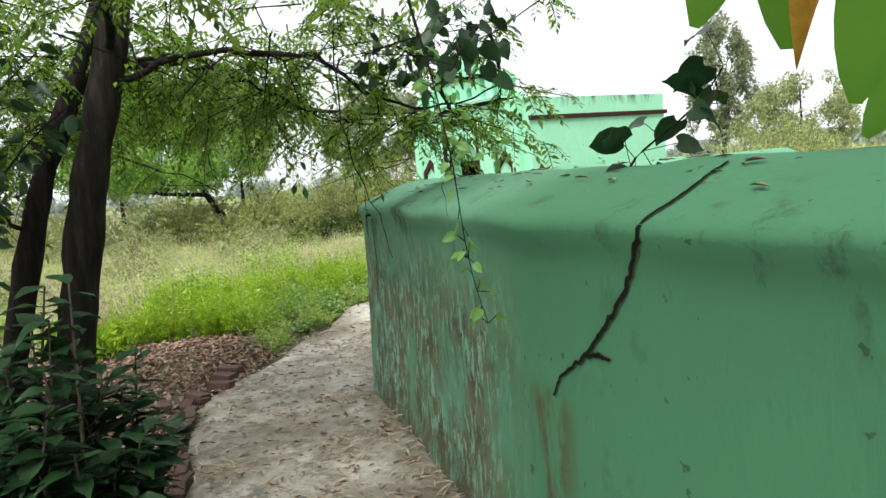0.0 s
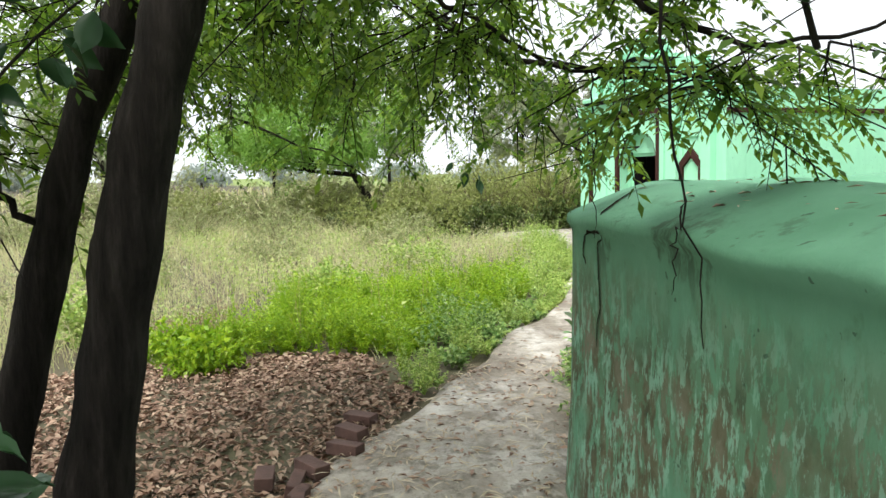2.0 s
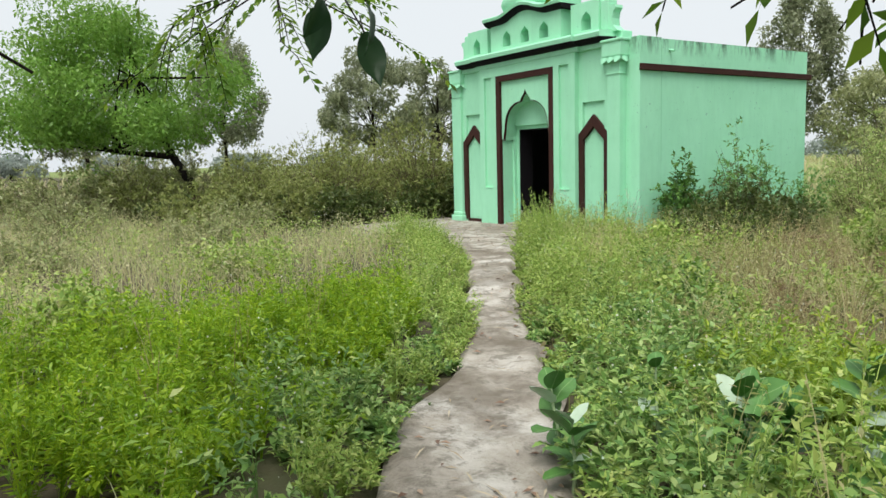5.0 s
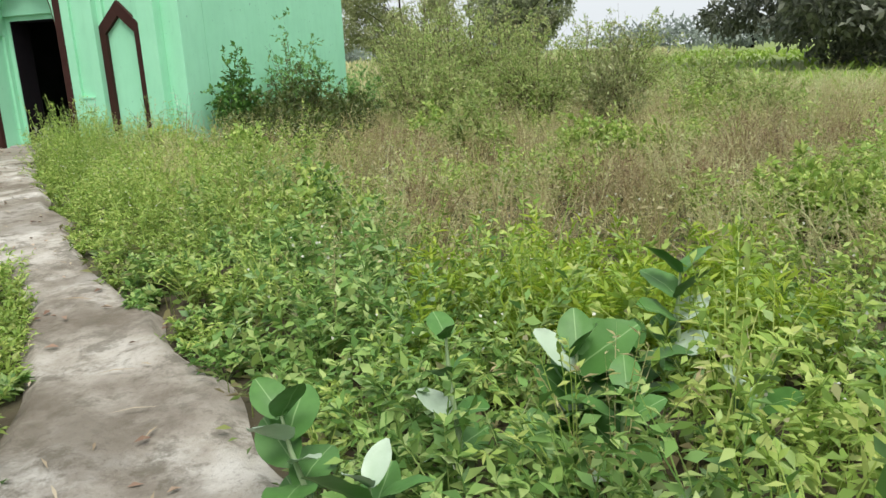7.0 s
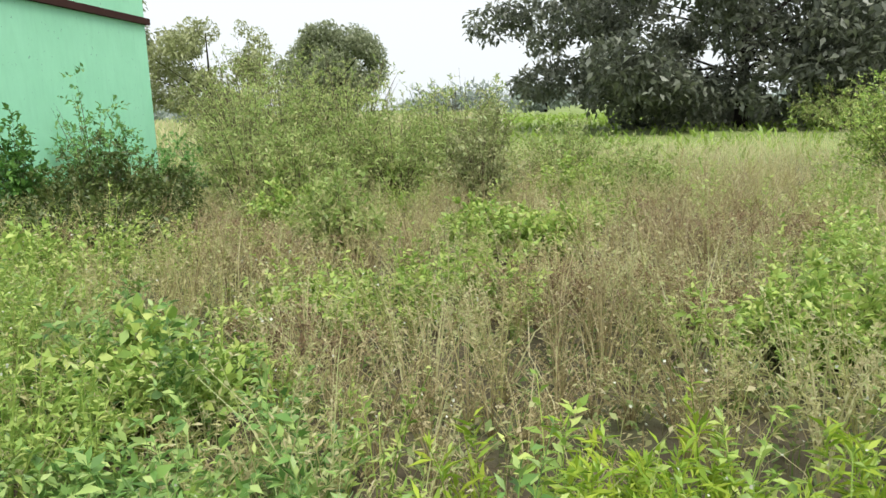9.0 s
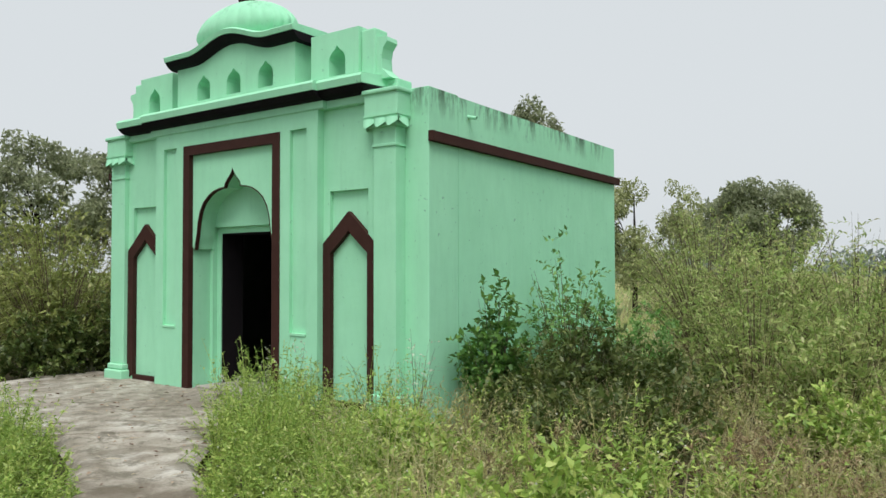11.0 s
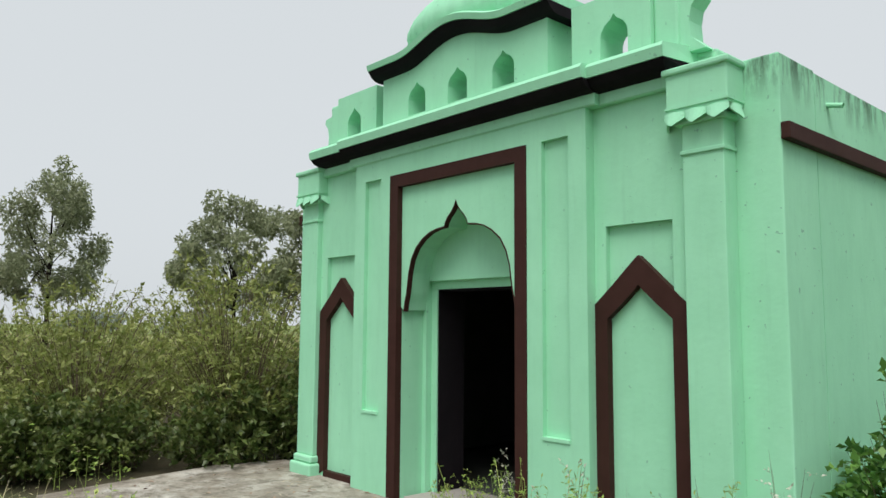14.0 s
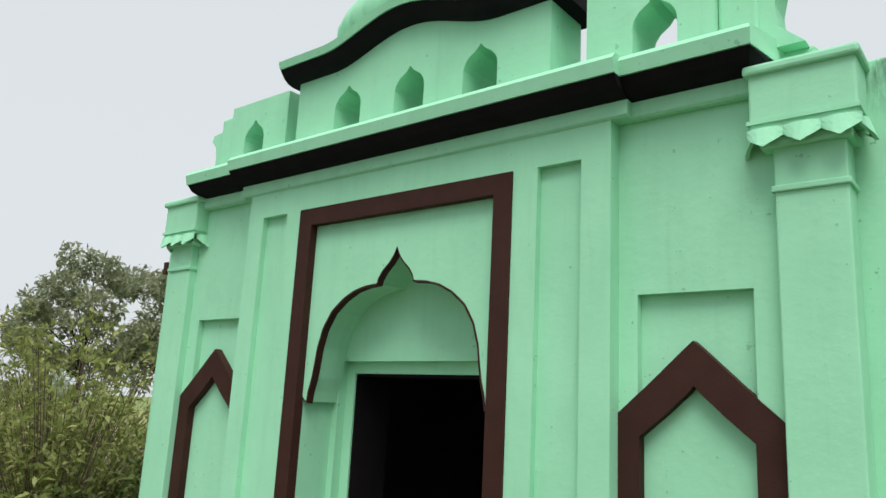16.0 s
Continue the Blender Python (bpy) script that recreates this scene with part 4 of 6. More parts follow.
    pick = np.where(np.hypot(x - 10.4, y + 6.5) < 1.7, pick - 1.6, pick)
    brown = (pick > 0.42) & (beside(x, y) > 2.0)
    green = pick < -0.45
    olive = ~brown & ~green
    half = olive & (rng.uniform(0, 1, len(x)) < 0.5)
    olive &= ~half
    stuff("dry_weeds", "fine olive and straw-coloured meadow weeds", "weeds", OLIVEWEED, *bushes(rng, x[olive], y[olive], h[olive] * 1.1, 0.1 + h[olive] * 0.28, 13, 12, 0.046, 0.24, 0.8, thick=0.003))
    stuff("dry_weeds", "pale straw-coloured bushy dry weeds", "weeds", STRAW, *bushes(rng, x[half], y[half], h[half], 0.1 + h[half] * 0.3, 13, 11, 0.037, 0.28, 0.8, thick=0.003))
    stuff("withered_weeds", "brown branching withered weeds in patches", "weeds", DRYTWIG, *bushes(rng, x[brown], y[brown], h[brown], 0.12 + h[brown] * 0.3, 22, 8, 0.03, 0.25, 0.9, thick=0.003))
    stuff("weed_patch", "green leafy weeds in clumps over the meadow", "weeds", WEED, *bushes(rng, x[green], y[green], h[green] * 0.9, 0.1 + h[green] * 0.26, 9, 14, 0.07, 0.4))
    # weeds out in the field on the far side
    x, y = scatter(rng, 20000, -16, 9, -17, 14, lambda x, y: (waves(x, y, 2.6, 50) > 0.15) * (~bright_zone(x, y)) * (~litter_zone(x, y)) * (~right_field(x, y)) * (np.abs(beside(x, y)) > 1.2) * np.clip(1.3 - np.hypot(x - 7, y + 5) / 17, 0, 1))
    h = 0.42 + 0.15 * waves(x, y, 1.8, 51) + rng.uniform(-0.1, 0.2, len(x))
    lf, st = weeds(rng, x, y, np.maximum(h, 0.1), 11, 0.06, 0.13)
    stuff("weed_patch", "scattered green weeds among the dry grass", "weeds", WEED, lf, st)
    # low undergrowth between the taller weeds
    x, y = scatter(rng, 3000, 5.5, 12.5, -8.2, -1.5, lambda x, y: (beside(x, y) > 0.2) * 0.8, 0.0)
    lf, st = weeds(rng, x, y, rng.uniform(0.06, 0.2, len(x)), 8, 0.06, 0.14, 0.1, 0.42, 0.2)
    stuff("weed_patch", "low yellowing undergrowth beneath the meadow weeds", "weeds", YELLOWING, lf, st)

    # dry grass
    def straw_keep(x, y):
        d = np.abs(beside(x, y))
        return (~bright_zone(x, y)) * (~litter_zone(x, y)) * (~((x < -2.4) & (x > -9) & (y > -5.5) & (y < 3))) * clip01((d - 0.8) / 1.4) * np.clip(1.25 - np.hypot(x - 7, y + 5) / 24, 0.05, 1)
    x, y = scatter(rng, 100000, -18, 20, -20, 16, lambda x, y: straw_keep(x, y) * np.where(right_field(x, y), 0.4, 1.0))
    z = ground_z(x, y)
    mound = 0.5 + 0.5 * waves(x, y, 1.5, 53) + 0.3 * waves(x, y, 4.0, 54)
    h = (0.2 + 0.26 * np.clip(mound, 0, 1.3)) * rng.uniform(0.5, 1.5, len(x))
    red = rust_zone(x, y) & (rng.uniform(0, 1, len(x)) < 0.8)
    P = np.stack([x, y, z - 0.02], 1)
    wd = 0.005 + 0.0006 * np.hypot(x - 8, y + 7)
    dry = ~red
    stuff("dry_grass", "pale straw-coloured dry meadow grass", "grass", STRAW, blades(P[dry], np.maximum(h[dry], 0.1), wd[dry] * rng.uniform(0.6, 1.4, dry.sum()), rng.uniform(0.2, 1.5, dry.sum()), rng))
    stuff("withered_weeds", "brown withered weed stalks in patches", "weeds", RUST, blades(P[red], np.maximum(h[red] * 1.1, 0.1), wd[red], rng.uniform(0.3, 1.6, red.sum()), rng))
    # bushy dry weeds on the far side of the path, their stalks full of small withered leaves
    x, y = scatter(rng, 20000, -15, 17, -17, 12, lambda x, y: straw_keep(x, y) * (~right_field(x, y)) * (waves(x, y, 1.5, 53) > -0.25))
    mound = 0.5 + 0.5 * waves(x, y, 1.5, 53) + 0.3 * waves(x, y, 4.0, 54)
    h = (0.16 + 0.5 * np.clip(mound, 0, 1.3)) * rng.uniform(0.6, 1.3, len(x))
    red = rust_zone(x, y)
    for sel, mat, nm, lb in ((~red, STRAW, "dry_weeds", "bushy straw-coloured dry weeds"), (red, RUST, "withered_weeds", "bushy rust-brown withered weeds")):
        lf, st = weeds(rng, x[sel], y[sel], np.maximum(h[sel], 0.12), 10, 0.046, 0.16, 0.0, 0.32, 0.2)
        stuff(nm, lb, "weeds", mat, lf, st)
    # seed heads and small flowers over the grass
    x, y = scatter(rng, 26000, -10, 15, -15, 9, lambda x, y: (~litter_zone(x, y)) * clip01((np.abs(beside(x, y)) - 0.9) / 0.8) * np.clip(1.2 - np.hypot(x - 7, y + 5) / 14, 0, 1) * (~bright_zone(x, y)))
    z = ground_z(x, y)
    P = np.stack([x, y, z + (0.4 + 0.16 * waves(x, y, 2.0, 53)) * rng.uniform(0.4, 1.2, len(x))], 1)
    m = len(P)
    L = rng.uniform(0.02, 0.05, m)
    stuff("seed_heads", "small dry seed heads over the meadow", "grass", STRAW, leaves(P, rng.normal(size=(m, 3)), rng.normal(size=(m, 3)) + UP, L, L * 0.5))
    x, y = scatter(rng, 16000, -4, 11, -10, 3, lambda x, y: (np.abs(beside(x, y)) < 3.2) * (waves(x, y, 1.2, 55) > 0) * 0.6)
    P = np.stack([x, y, ground_z(x, y) + 0.46 + 0.12 * waves(x, y, 1.6, 48) + rng.uniform(-0.12, 0.12, len(x))], 1)
    m = len(P)
    L = rng.uniform(0.008, 0.018, m)
    stuff("small_flowers", "tiny whitish weed flower heads", "flowers", FLOWER, leaves(P, rng.normal(size=(m, 3)), rng.normal(size=(m, 3)) + UP, L, L * 0.9))
    # far field
    def ring(x, y):
        r = np.hypot(x - 7, y + 5)
        return (r > 13) * np.clip(1.2 - r / 110, 0.1, 1)
    x, y = scatter(rng, 45000, -70, 80, -60, 110, ring)
    r = np.hypot(x - 7, y + 5)
    z = ground_z(x, y)
    P = np.stack([x, y, z - 0.05], 1)
    field = (x > 4) & (y > 8)
    hh = 0.3 + 0.006 * r
    a = blades(P[~field], hh[~field] * rng.uniform(0.6, 1.3, (~field).sum()), 0.02 + 0.003 * r[~field], rng.uniform(0.2, 0.9, (~field).sum()), rng)
    b = blades(P[field], 0.35 * rng.uniform(0.6, 1.2, field.sum()), 0.03 + 0.004 * r[field], rng.uniform(0.2, 0.9, field.sum()), rng)
    stuff("far_grass", "rough pale grass of the distant meadow", "grass", STRAW, a)
    stuff("field_crop", "fresh yellow-green crop field beyond the meadow", "field", CROP, b)


FLOWER = leafy("tiny_flowers", (0.5, 0.52, 0.42), (0.65, 0.66, 0.56), glow=0.2)
CROP = leafy("field_crop", (0.22, 0.36, 0.05), (0.3, 0.44, 0.07), (0.36, 0.47, 0.1))
build_meadow()


# ---- dead leaves ----
PALESTRAW = leafy("pale_fallen_straw", (0.3, 0.23, 0.15), (0.46, 0.38, 0.26), (0.6, 0.52, 0.38), glow=0.1, rough=0.8)


def build_litter():
    rng = np.random.default_rng(23)
    x, y = scatter(rng, 32000, 7.5, 14.2, -13.2, -9.2, lambda x, y: litter_zone(x, y) * (0.55 + 0.45 * (waves(x, y, 1.3, 61) > -0.2)), 0.0)
    n = len(x)
    a = rng.uniform(0, 2 * np.pi, n)
    P = np.stack([x, y, ground_z(x, y) + rng.uniform(0.0, 0.045, n)], 1)
    D = np.stack([np.cos(a), np.sin(a), rng.normal(0.05, 0.28, n)], 1)
    L = rng.uniform(0.035, 0.09, n)
    stuff("leaf_litter", "thick carpet of curled brown dead leaves", "dead leaves", LITTER, leaves(P, D, UP + rng.normal(0, 0.35, (n, 3)), L, L * rng.uniform(0.3, 0.55, n), 0.35))
    # loose leaves and straws on the path
    n = 130000
    x, y = rng.uniform(-3, 18.5, n), rng.uniform(-13, 0, n)
    ok = on_path(x, y, -0.03) & (rng.uniform(0, 1, n) < np.where(x > 9.5, 0.75, 0.06))
    x, y = x[ok], y[ok]
    n = len(x)
    a = rng.uniform(0, 2 * np.pi, n)
    rise = np.clip(1 - (np.abs(y) - 1) / 5, 0, 1)
    z = -0.066 + 0.06 * rise + 0.012 * waves(x, y, 0.9, 10) + 0.01 * waves(x, y, 0.35, 11)
    P = np.stack([x, y, z], 1)
    D = np.stack([np.cos(a), np.sin(a), rng.normal(0.06, 0.1, n)], 1)
    thin = rng.uniform(0, 1, n) < 0.6
    L = np.where(thin, rng.uniform(0.05, 0.2, n), rng.uniform(0.03, 0.075, n))
    W = np.where(thin, 0.011, L * 0.4)
    N = UP + rng.normal(0, 0.2, (n, 3))
    keep = thin & (rng.uniform(0, 1, n) < 0.7)
    P[:, 2] += 0.004
    stuff("fallen_straws", "pale dry straws and stalks strewn over the path", "dead leaves", PALESTRAW, leaves(P[keep], D[keep], N[keep], L[keep], W[keep], 0.3))
    P, D, N, L, W = P[~thin], D[~thin], N[~thin], L[~thin], W[~thin]
    stuff("fallen_leaves", "scattered brown dry leaves on the path", "dead leaves", LITTER, leaves(P, D, N, L, W, 0.3))


build_litter()


# ---- shrubs and trees ----
def shrub(name, label, x, y, height, radius, twigs, k, leaf, mat, seed, ratio=0.4):
    rng = np.random.default_rng(seed)
    z = float(ground_z(np.array([x]), np.array([y]))[0]) - 0.02
    root = thing(name, label, "shrub", at=(x, y, z))
    lf, tw = twig_crown(rng, (0, 0, 0), radius, height, twigs, k, leaf, ratio=ratio)
    quads_mesh("foliage", *lf, mat, root)
    quads_mesh("twig_tangle", *tw, TWIG, root)
    return root


TWIG = plain("thin_twigs", (0.09, 0.07, 0.05), (0.16, 0.12, 0.08), 20, 0.9)
FEATHER = leafy("feathery_shrub_leaves", (0.17, 0.22, 0.055), (0.3, 0.35, 0.1), (0.44, 0.47, 0.17), glow=0.45)
OLIVEFEATHER = leafy("feathery_meadow_leaves", (0.24, 0.36, 0.09), (0.36, 0.48, 0.14), (0.5, 0.58, 0.22), (0.46, 0.44, 0.21), glow=0.45)
# dark olive leaves, deepened so the colour also carries shade by the shrine
DARKOLIVE = leafy("shade_dark_olive_leaves", (0.06, 0.1, 0.022), (0.11, 0.16, 0.04), (0.19, 0.22, 0.07))
PALESHRUB = leafy("pale_shrub_leaves", (0.26, 0.31, 0.12), (0.36, 0.4, 0.17), (0.45, 0.44, 0.24), (0.3, 0.4, 0.14))

PALEFRESH = leafy("pale_sapling_leaves", (0.12, 0.27, 0.06), (0.2, 0.4, 0.11), (0.3, 0.5, 0.17), glow=0.4)
FRESH = leafy("fresh_shrub_leaves", (0.06, 0.16, 0.03), (0.11, 0.25, 0.05), (0.19, 0.36, 0.075))
shrub("leafy_shrub", "dark green leafy shrub against the shrine's side wall", 3.35, 0.75, 1.35, 0.42, 90, 40, 0.075, FRESH, 71, 0.55)
shrub("leafy_shrub", "sparse green sapling against the shrine's side wall", 3.45, 2.3, 1.85, 0.6, 70, 34, 0.07, PALEFRESH, 72, 0.5)
shrub("leafy_shrub", "low green shrub beside the shrine's side wall", 3.8, 3.6, 1.1, 0.7, 60, 40, 0.065, PALEFRESH, 73, 0.5)
for i, (x, y, h, r) in enumerate(((6.1, 6.2, 2.3, 1.5), (4.6, 8.4, 2.5, 1.7), (7.4, 3.4, 1.5, 0.8), (8.7, 2.4, 1.45, 0.55), (7.5, -0.45, 1.0, 0.5), (8.0, 8.5, 2.0, 1.5), (9.9, 5.6, 1.3, 0.9), (5.4, 3.6, 1.3, 1.0), (2.6, 11.0, 2.9, 1.9), (10.8, 3.4, 0.8, 0.8), (5.5, 2.6, 1.75, 0.75), (5.0, 5.6, 2.1, 1.1), (6.6, 4.4, 1.6, 0.8), (3.9, 6.6, 2.4, 1.3), (7.7, 5.6, 1.7, 0.9), (6.4, 1.7, 1.3, 0.6))):
    shrub("feathery_shrub", "feathery olive-green wild shrub in the meadow", x, y, h, r, int(85 * r + 55), 44, 0.078, PALESHRUB if i == 3 else OLIVEFEATHER, 80 + i, 0.33)
for i, (x, y, h, r) in enumerate(((15.4, 5.4, 1.9, 1.3), (17.2, 5.2, 2.3, 1.7), (18.6, 8.5, 2.0, 1.8))):
    shrub("leafy_shrub", "rounded pale green leafy shrub at the meadow edge", x, y, h, r, 120, 60, 0.07, WEED, 95 + i, 0.55)
for i, (x, y, h, r) in enumerate(((-4.4, 0.2, 2.5, 1.2), (-5.6, -1.4, 2.1, 1.4), (-6.4, 1.2, 2.8, 1.7), (-4.9, -3.0, 1.2, 1.1), (-6.2, -4.9, 1.2, 1.3), (-8.2, -0.8, 2.4, 1.8), (-7.2, -3.4, 1.8, 1.6), (-10.2, 1.8, 2.5, 2.0), (-9.8, -5.6, 1.6, 1.5), (-12.5, -1.2, 2.0, 2.0), (-4.6, 3.0, 2.9, 1.5), (-13.5, -9.5, 1.5, 2.0))):
    shrub("feathery_shrub", "dense olive thorn shrub beside the shrine", x, y, h, r, int(90 * r + 70), 38, 0.095, FEATHER, 110 + i, 0.4)
for i, (x, y, h, r) in enumerate(((6.3, -0.6, 0.5, 0.8), (7.2, -1.2, 0.42, 0.7), (9.3, -2.4, 0.42, 0.8), (10.3, -2.6, 0.4, 0.7), (11.5, -0.4, 0.5, 0.9), (10.6, 0.2, 0.48, 0.8), (8.0, -3.5, 0.36, 0.55), (4.9, -1.1, 0.45, 0.7), (7.0, -10.9, 0.45, 0.7), (11.9, -3.6, 0.4, 0.7), (-9.4, -3.4, 0.9, 1.1))):
    shrub("withered_bush", "low tangled rust-brown withered bush in the meadow", x, y, h, r, int(110 * r), 45, 0.05, RUST, 140 + i, 0.18)
for i, (x, y, h, r) in enumerate(((8.85, -0.2, 0.55, 0.5), (9.5, -0.6, 0.5, 0.4), (5.6, -2.4, 0.6, 0.6), (7.6, -4.3, 0.5, 0.5), (10.9, -3.4, 0.55, 0.5), (11.8, -4.6, 0.6, 0.6), (6.6, 0.9, 0.6, 0.6), (3.9, -1.6, 0.55, 0.6), (12.2, -2.2, 0.55, 0.6), (5.2, -8.9, 0.55, 0.6), (2.2, -6.6, 0.6, 0.7), (7.75, -11.1, 0.4, 0.45), (8.35, -10.9, 0.35, 0.4), (6.2, -12.0, 0.6, 0.6), (9.9, 3.0, 0.7, 0.7))):
    shrub("leafy_weed", "clump of pale green broad-leaved weeds", x, y, h, r, int(70 * r + 25), 40, 0.07, BRIGHT if i in (11, 12) else WEED, 160 + i, 0.5)
for i, (x, y, h, r) in enumerate(((2.0, -11.5, 0.8, 0.9), (0.2, -9.0, 0.75, 0.9), (-3.0, -12.5, 1.2, 1.3), (-5.0, -8.0, 1.1, 1.3), (4.2, -14.0, 0.9, 1.0), (-1.0, -6.2, 0.7, 0.9), (-7.0, -14.5, 1.4, 1.6), (-8.5, -10.0, 1.3, 1.6), (1.0, -15.0, 1.0, 1.2), (-4.0, -4.6, 0.9, 1.0), (6.5, -13.8, 0.8, 0.8), (-14.0, -14.0, 2.2, 2.2), (-18.0, -11.0, 2.6, 2.6), (-20.0, -3.5, 2.8, 2.8), (-15.0, -19.0, 2.4, 2.4), (-11.0, -17.5, 1.8, 2.0), (-9.5, -7.5, 1.6, 1.8), (-12.5, -3.6, 1.8, 1.8))):
    shrub("pale_shrub", "pale yellow-green wild shrub among dry grass", x, y, h, r, int(80 * r + 30), 30, 0.08 if r < 1.7 else 0.14, PALESHRUB, 190 + i, 0.35)
# bushes at the side wall, their shade put into the darker leaf colour
for i, (x, y, h, r) in enumerate(((3.95, 0.5, 0.75, 0.55), (4.6, -0.35, 0.6, 0.65), (4.5, 1.8, 0.95, 0.7), (5.0, 0.9, 0.75, 0.7), (4.05, 1.3, 1.15, 0.6), (5.2, -0.2, 0.6, 0.7))):
    shrub("leafy_shrub", "low dark olive shrub beside the shrine's side wall", x, y, h, r, 110, 40, 0.07, DARKOLIVE, 240 + i, 0.45)
shrub("leafy_shrub", "low dark olive leafy shrub by the shrine's corner pilaster", -3.75, -0.35, 1.0, 0.75, 90, 50, 0.085, DARKOLIVE, 130, 0.55)
# row of dark bushes added to darken the thicket's foot
for i, (x, y, h, r) in enumerate(((-4.3, -2.3, 0.9, 0.8), (-5.3, -3.1, 0.85, 0.9), (-6.4, -3.9, 0.8, 1.0), (-3.6, 0.7, 1.3, 0.7), (-7.6, -5.2, 0.8, 1.0))):
    shrub("leafy_shrub", "low dark olive leafy shrub before the thorn thicket", x, y, h, r, 110, 50, 0.08, DARKOLIVE, 250 + i, 0.55)
shrub("leafy_shrub", "low dark olive leafy shrub by the shrine's corner pilaster", -4.5, -1.5, 0.95, 0.85, 90, 50, 0.085, DARKOLIVE, 131, 0.55)


def tree(name, label, at, height, radii, n, leaf, mat, seed, trunk=0.16, clumps=30, lobes=0.3, upper=0.68, boughs=()):
    """Trunk, limbs that end in foliage clumps of uneven size, and gaps between them."""
    rng = np.random.default_rng(seed)
    root = thing(name, label, "tree", at=at)
    cz = height - radii[2]
    u = unit(rng.normal(size=(clumps, 3)))
    u[:, 2] = np.abs(u[:, 2]) * np.where(rng.uniform(0, 1, clumps) < upper, 1, -0.8)
    cc = u * np.cbrt(rng.uniform(0.12, 1, (clumps, 1))) * 0.86 * np.array(radii) + np.array([0, 0, cz])
    tubes = [tube([(0, 0, -0.3), (0.06 * trunk, 0.02, cz * 0.35), (0.3 * trunk, -0.2 * trunk, cz * 0.8), (0, 0, height * 0.8)], [trunk * 1.15, trunk * 0.85, trunk * 0.65, trunk * 0.1], 9, seed, 0.1)]
    if boughs:
        tubes = [tube(b, np.linspace(r0, r1, len(b)), 8, seed + 50, 0.12) for b, r0, r1 in boughs]
        cc[:, 2] = np.where(cc[:, 0] > -1.2, np.maximum(cc[:, 2], 2.7), cc[:, 2])
    forks = [np.array(b[-2]) for b, r0, r1 in boughs]
    for k in range(min(clumps, 24)):
        s = forks[k % len(forks)] if forks else np.array([0, 0, cz * rng.uniform(0.45, 0.95)])
        mid = s * 0.45 + cc[k] * 0.55 + rng.normal(0, 0.06, 3) * height * 0.4
        tubes.append(tube([s, mid, cc[k]], [trunk * 0.26, trunk * 0.15, trunk * 0.04], 5, seed + k))
    v, f = join_tubes(tubes)
    quads_mesh("trunk", v, f, BARK, root, smooth=True)
    size = rng.uniform(0.55, 1.25, clumps)
    k = rng.choice(clumps, n, p=size ** 2 / (size ** 2).sum())
    rr = (lobes * size[k])[:, None] * np.array(radii)
    off = unit(rng.normal(size=(n, 3))) * np.cbrt(rng.uniform(0.05, 1, (n, 1))) * rr
    off[:, 2] -= 0.12 * np.abs(off[:, 0])
    P = cc[k] + off
    D = rng.normal(size=(n, 3)) + np.array([0, 0, -0.5])
    N = rng.normal(0, 0.7, (n, 3)) + UP
    L = leaf * rng.uniform(0.5, 1.4, n)
    v, f = leaves(P, D, N, L, L * rng.uniform(0.3, 0.55, n))
    quads_mesh("crown", v, f, mat, root)
    return root


tree("acacia_tree", "feathery bright green acacia tree in the meadow", (-11.5, -5.5, -0.1), 6.6, (4.0, 4.0, 3.4), 42000, 0.13, ACACIA, 1, 0.15, 90, 0.2, 0.55, [([(0.2, 1.95, -0.2), (0.15, 1.85, 0.9), (0.1, 1.3, 1.85), (0.05, 0.95, 2.7), (0, 0.5, 4.1), (0, 0.3, 5.2)], 0.17, 0.05), ([(0.1, 1.35, 1.8), (0.05, 0.5, 1.9), (-0.1, -0.3, 1.98), (-0.2, -1.3, 2.5)], 0.1, 0.04)])
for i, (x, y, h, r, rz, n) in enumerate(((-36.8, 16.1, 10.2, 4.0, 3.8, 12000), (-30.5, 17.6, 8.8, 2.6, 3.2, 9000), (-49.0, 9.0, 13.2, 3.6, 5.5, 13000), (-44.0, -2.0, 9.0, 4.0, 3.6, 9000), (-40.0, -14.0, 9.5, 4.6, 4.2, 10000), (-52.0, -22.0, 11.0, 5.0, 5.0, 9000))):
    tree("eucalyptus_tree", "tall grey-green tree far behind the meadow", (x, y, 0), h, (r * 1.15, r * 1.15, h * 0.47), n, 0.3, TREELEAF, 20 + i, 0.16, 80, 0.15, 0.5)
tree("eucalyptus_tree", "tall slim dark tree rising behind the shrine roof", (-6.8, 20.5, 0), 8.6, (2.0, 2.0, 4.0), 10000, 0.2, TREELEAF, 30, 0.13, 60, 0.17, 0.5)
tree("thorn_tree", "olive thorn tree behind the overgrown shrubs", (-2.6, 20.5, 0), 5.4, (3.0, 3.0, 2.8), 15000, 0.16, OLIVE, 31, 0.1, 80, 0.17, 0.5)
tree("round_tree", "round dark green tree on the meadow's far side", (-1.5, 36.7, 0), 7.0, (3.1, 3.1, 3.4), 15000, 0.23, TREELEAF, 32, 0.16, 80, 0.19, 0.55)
tree("fig_tree", "huge spreading dark fig tree across the field", (19.5, 30.5, 0), 12.0, (13.8, 9.0, 7.2), 58000, 0.38, FICUS, 33, 0.3, 200, 0.12, 0.46)
for i, (x, y, h, r) in enumerate(((21.5, 23.5, 2.0, 2.4), (25.0, 24.5, 2.4, 2.6))):
    shrub("feathery_shrub", "straggling olive shrub below the fig tree", x, y, h, r, 150, 40, 0.14, OLIVEFEATHER, 230 + i, 0.35)
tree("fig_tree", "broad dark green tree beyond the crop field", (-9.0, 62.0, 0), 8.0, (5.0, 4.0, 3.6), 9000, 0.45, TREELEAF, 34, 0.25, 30)
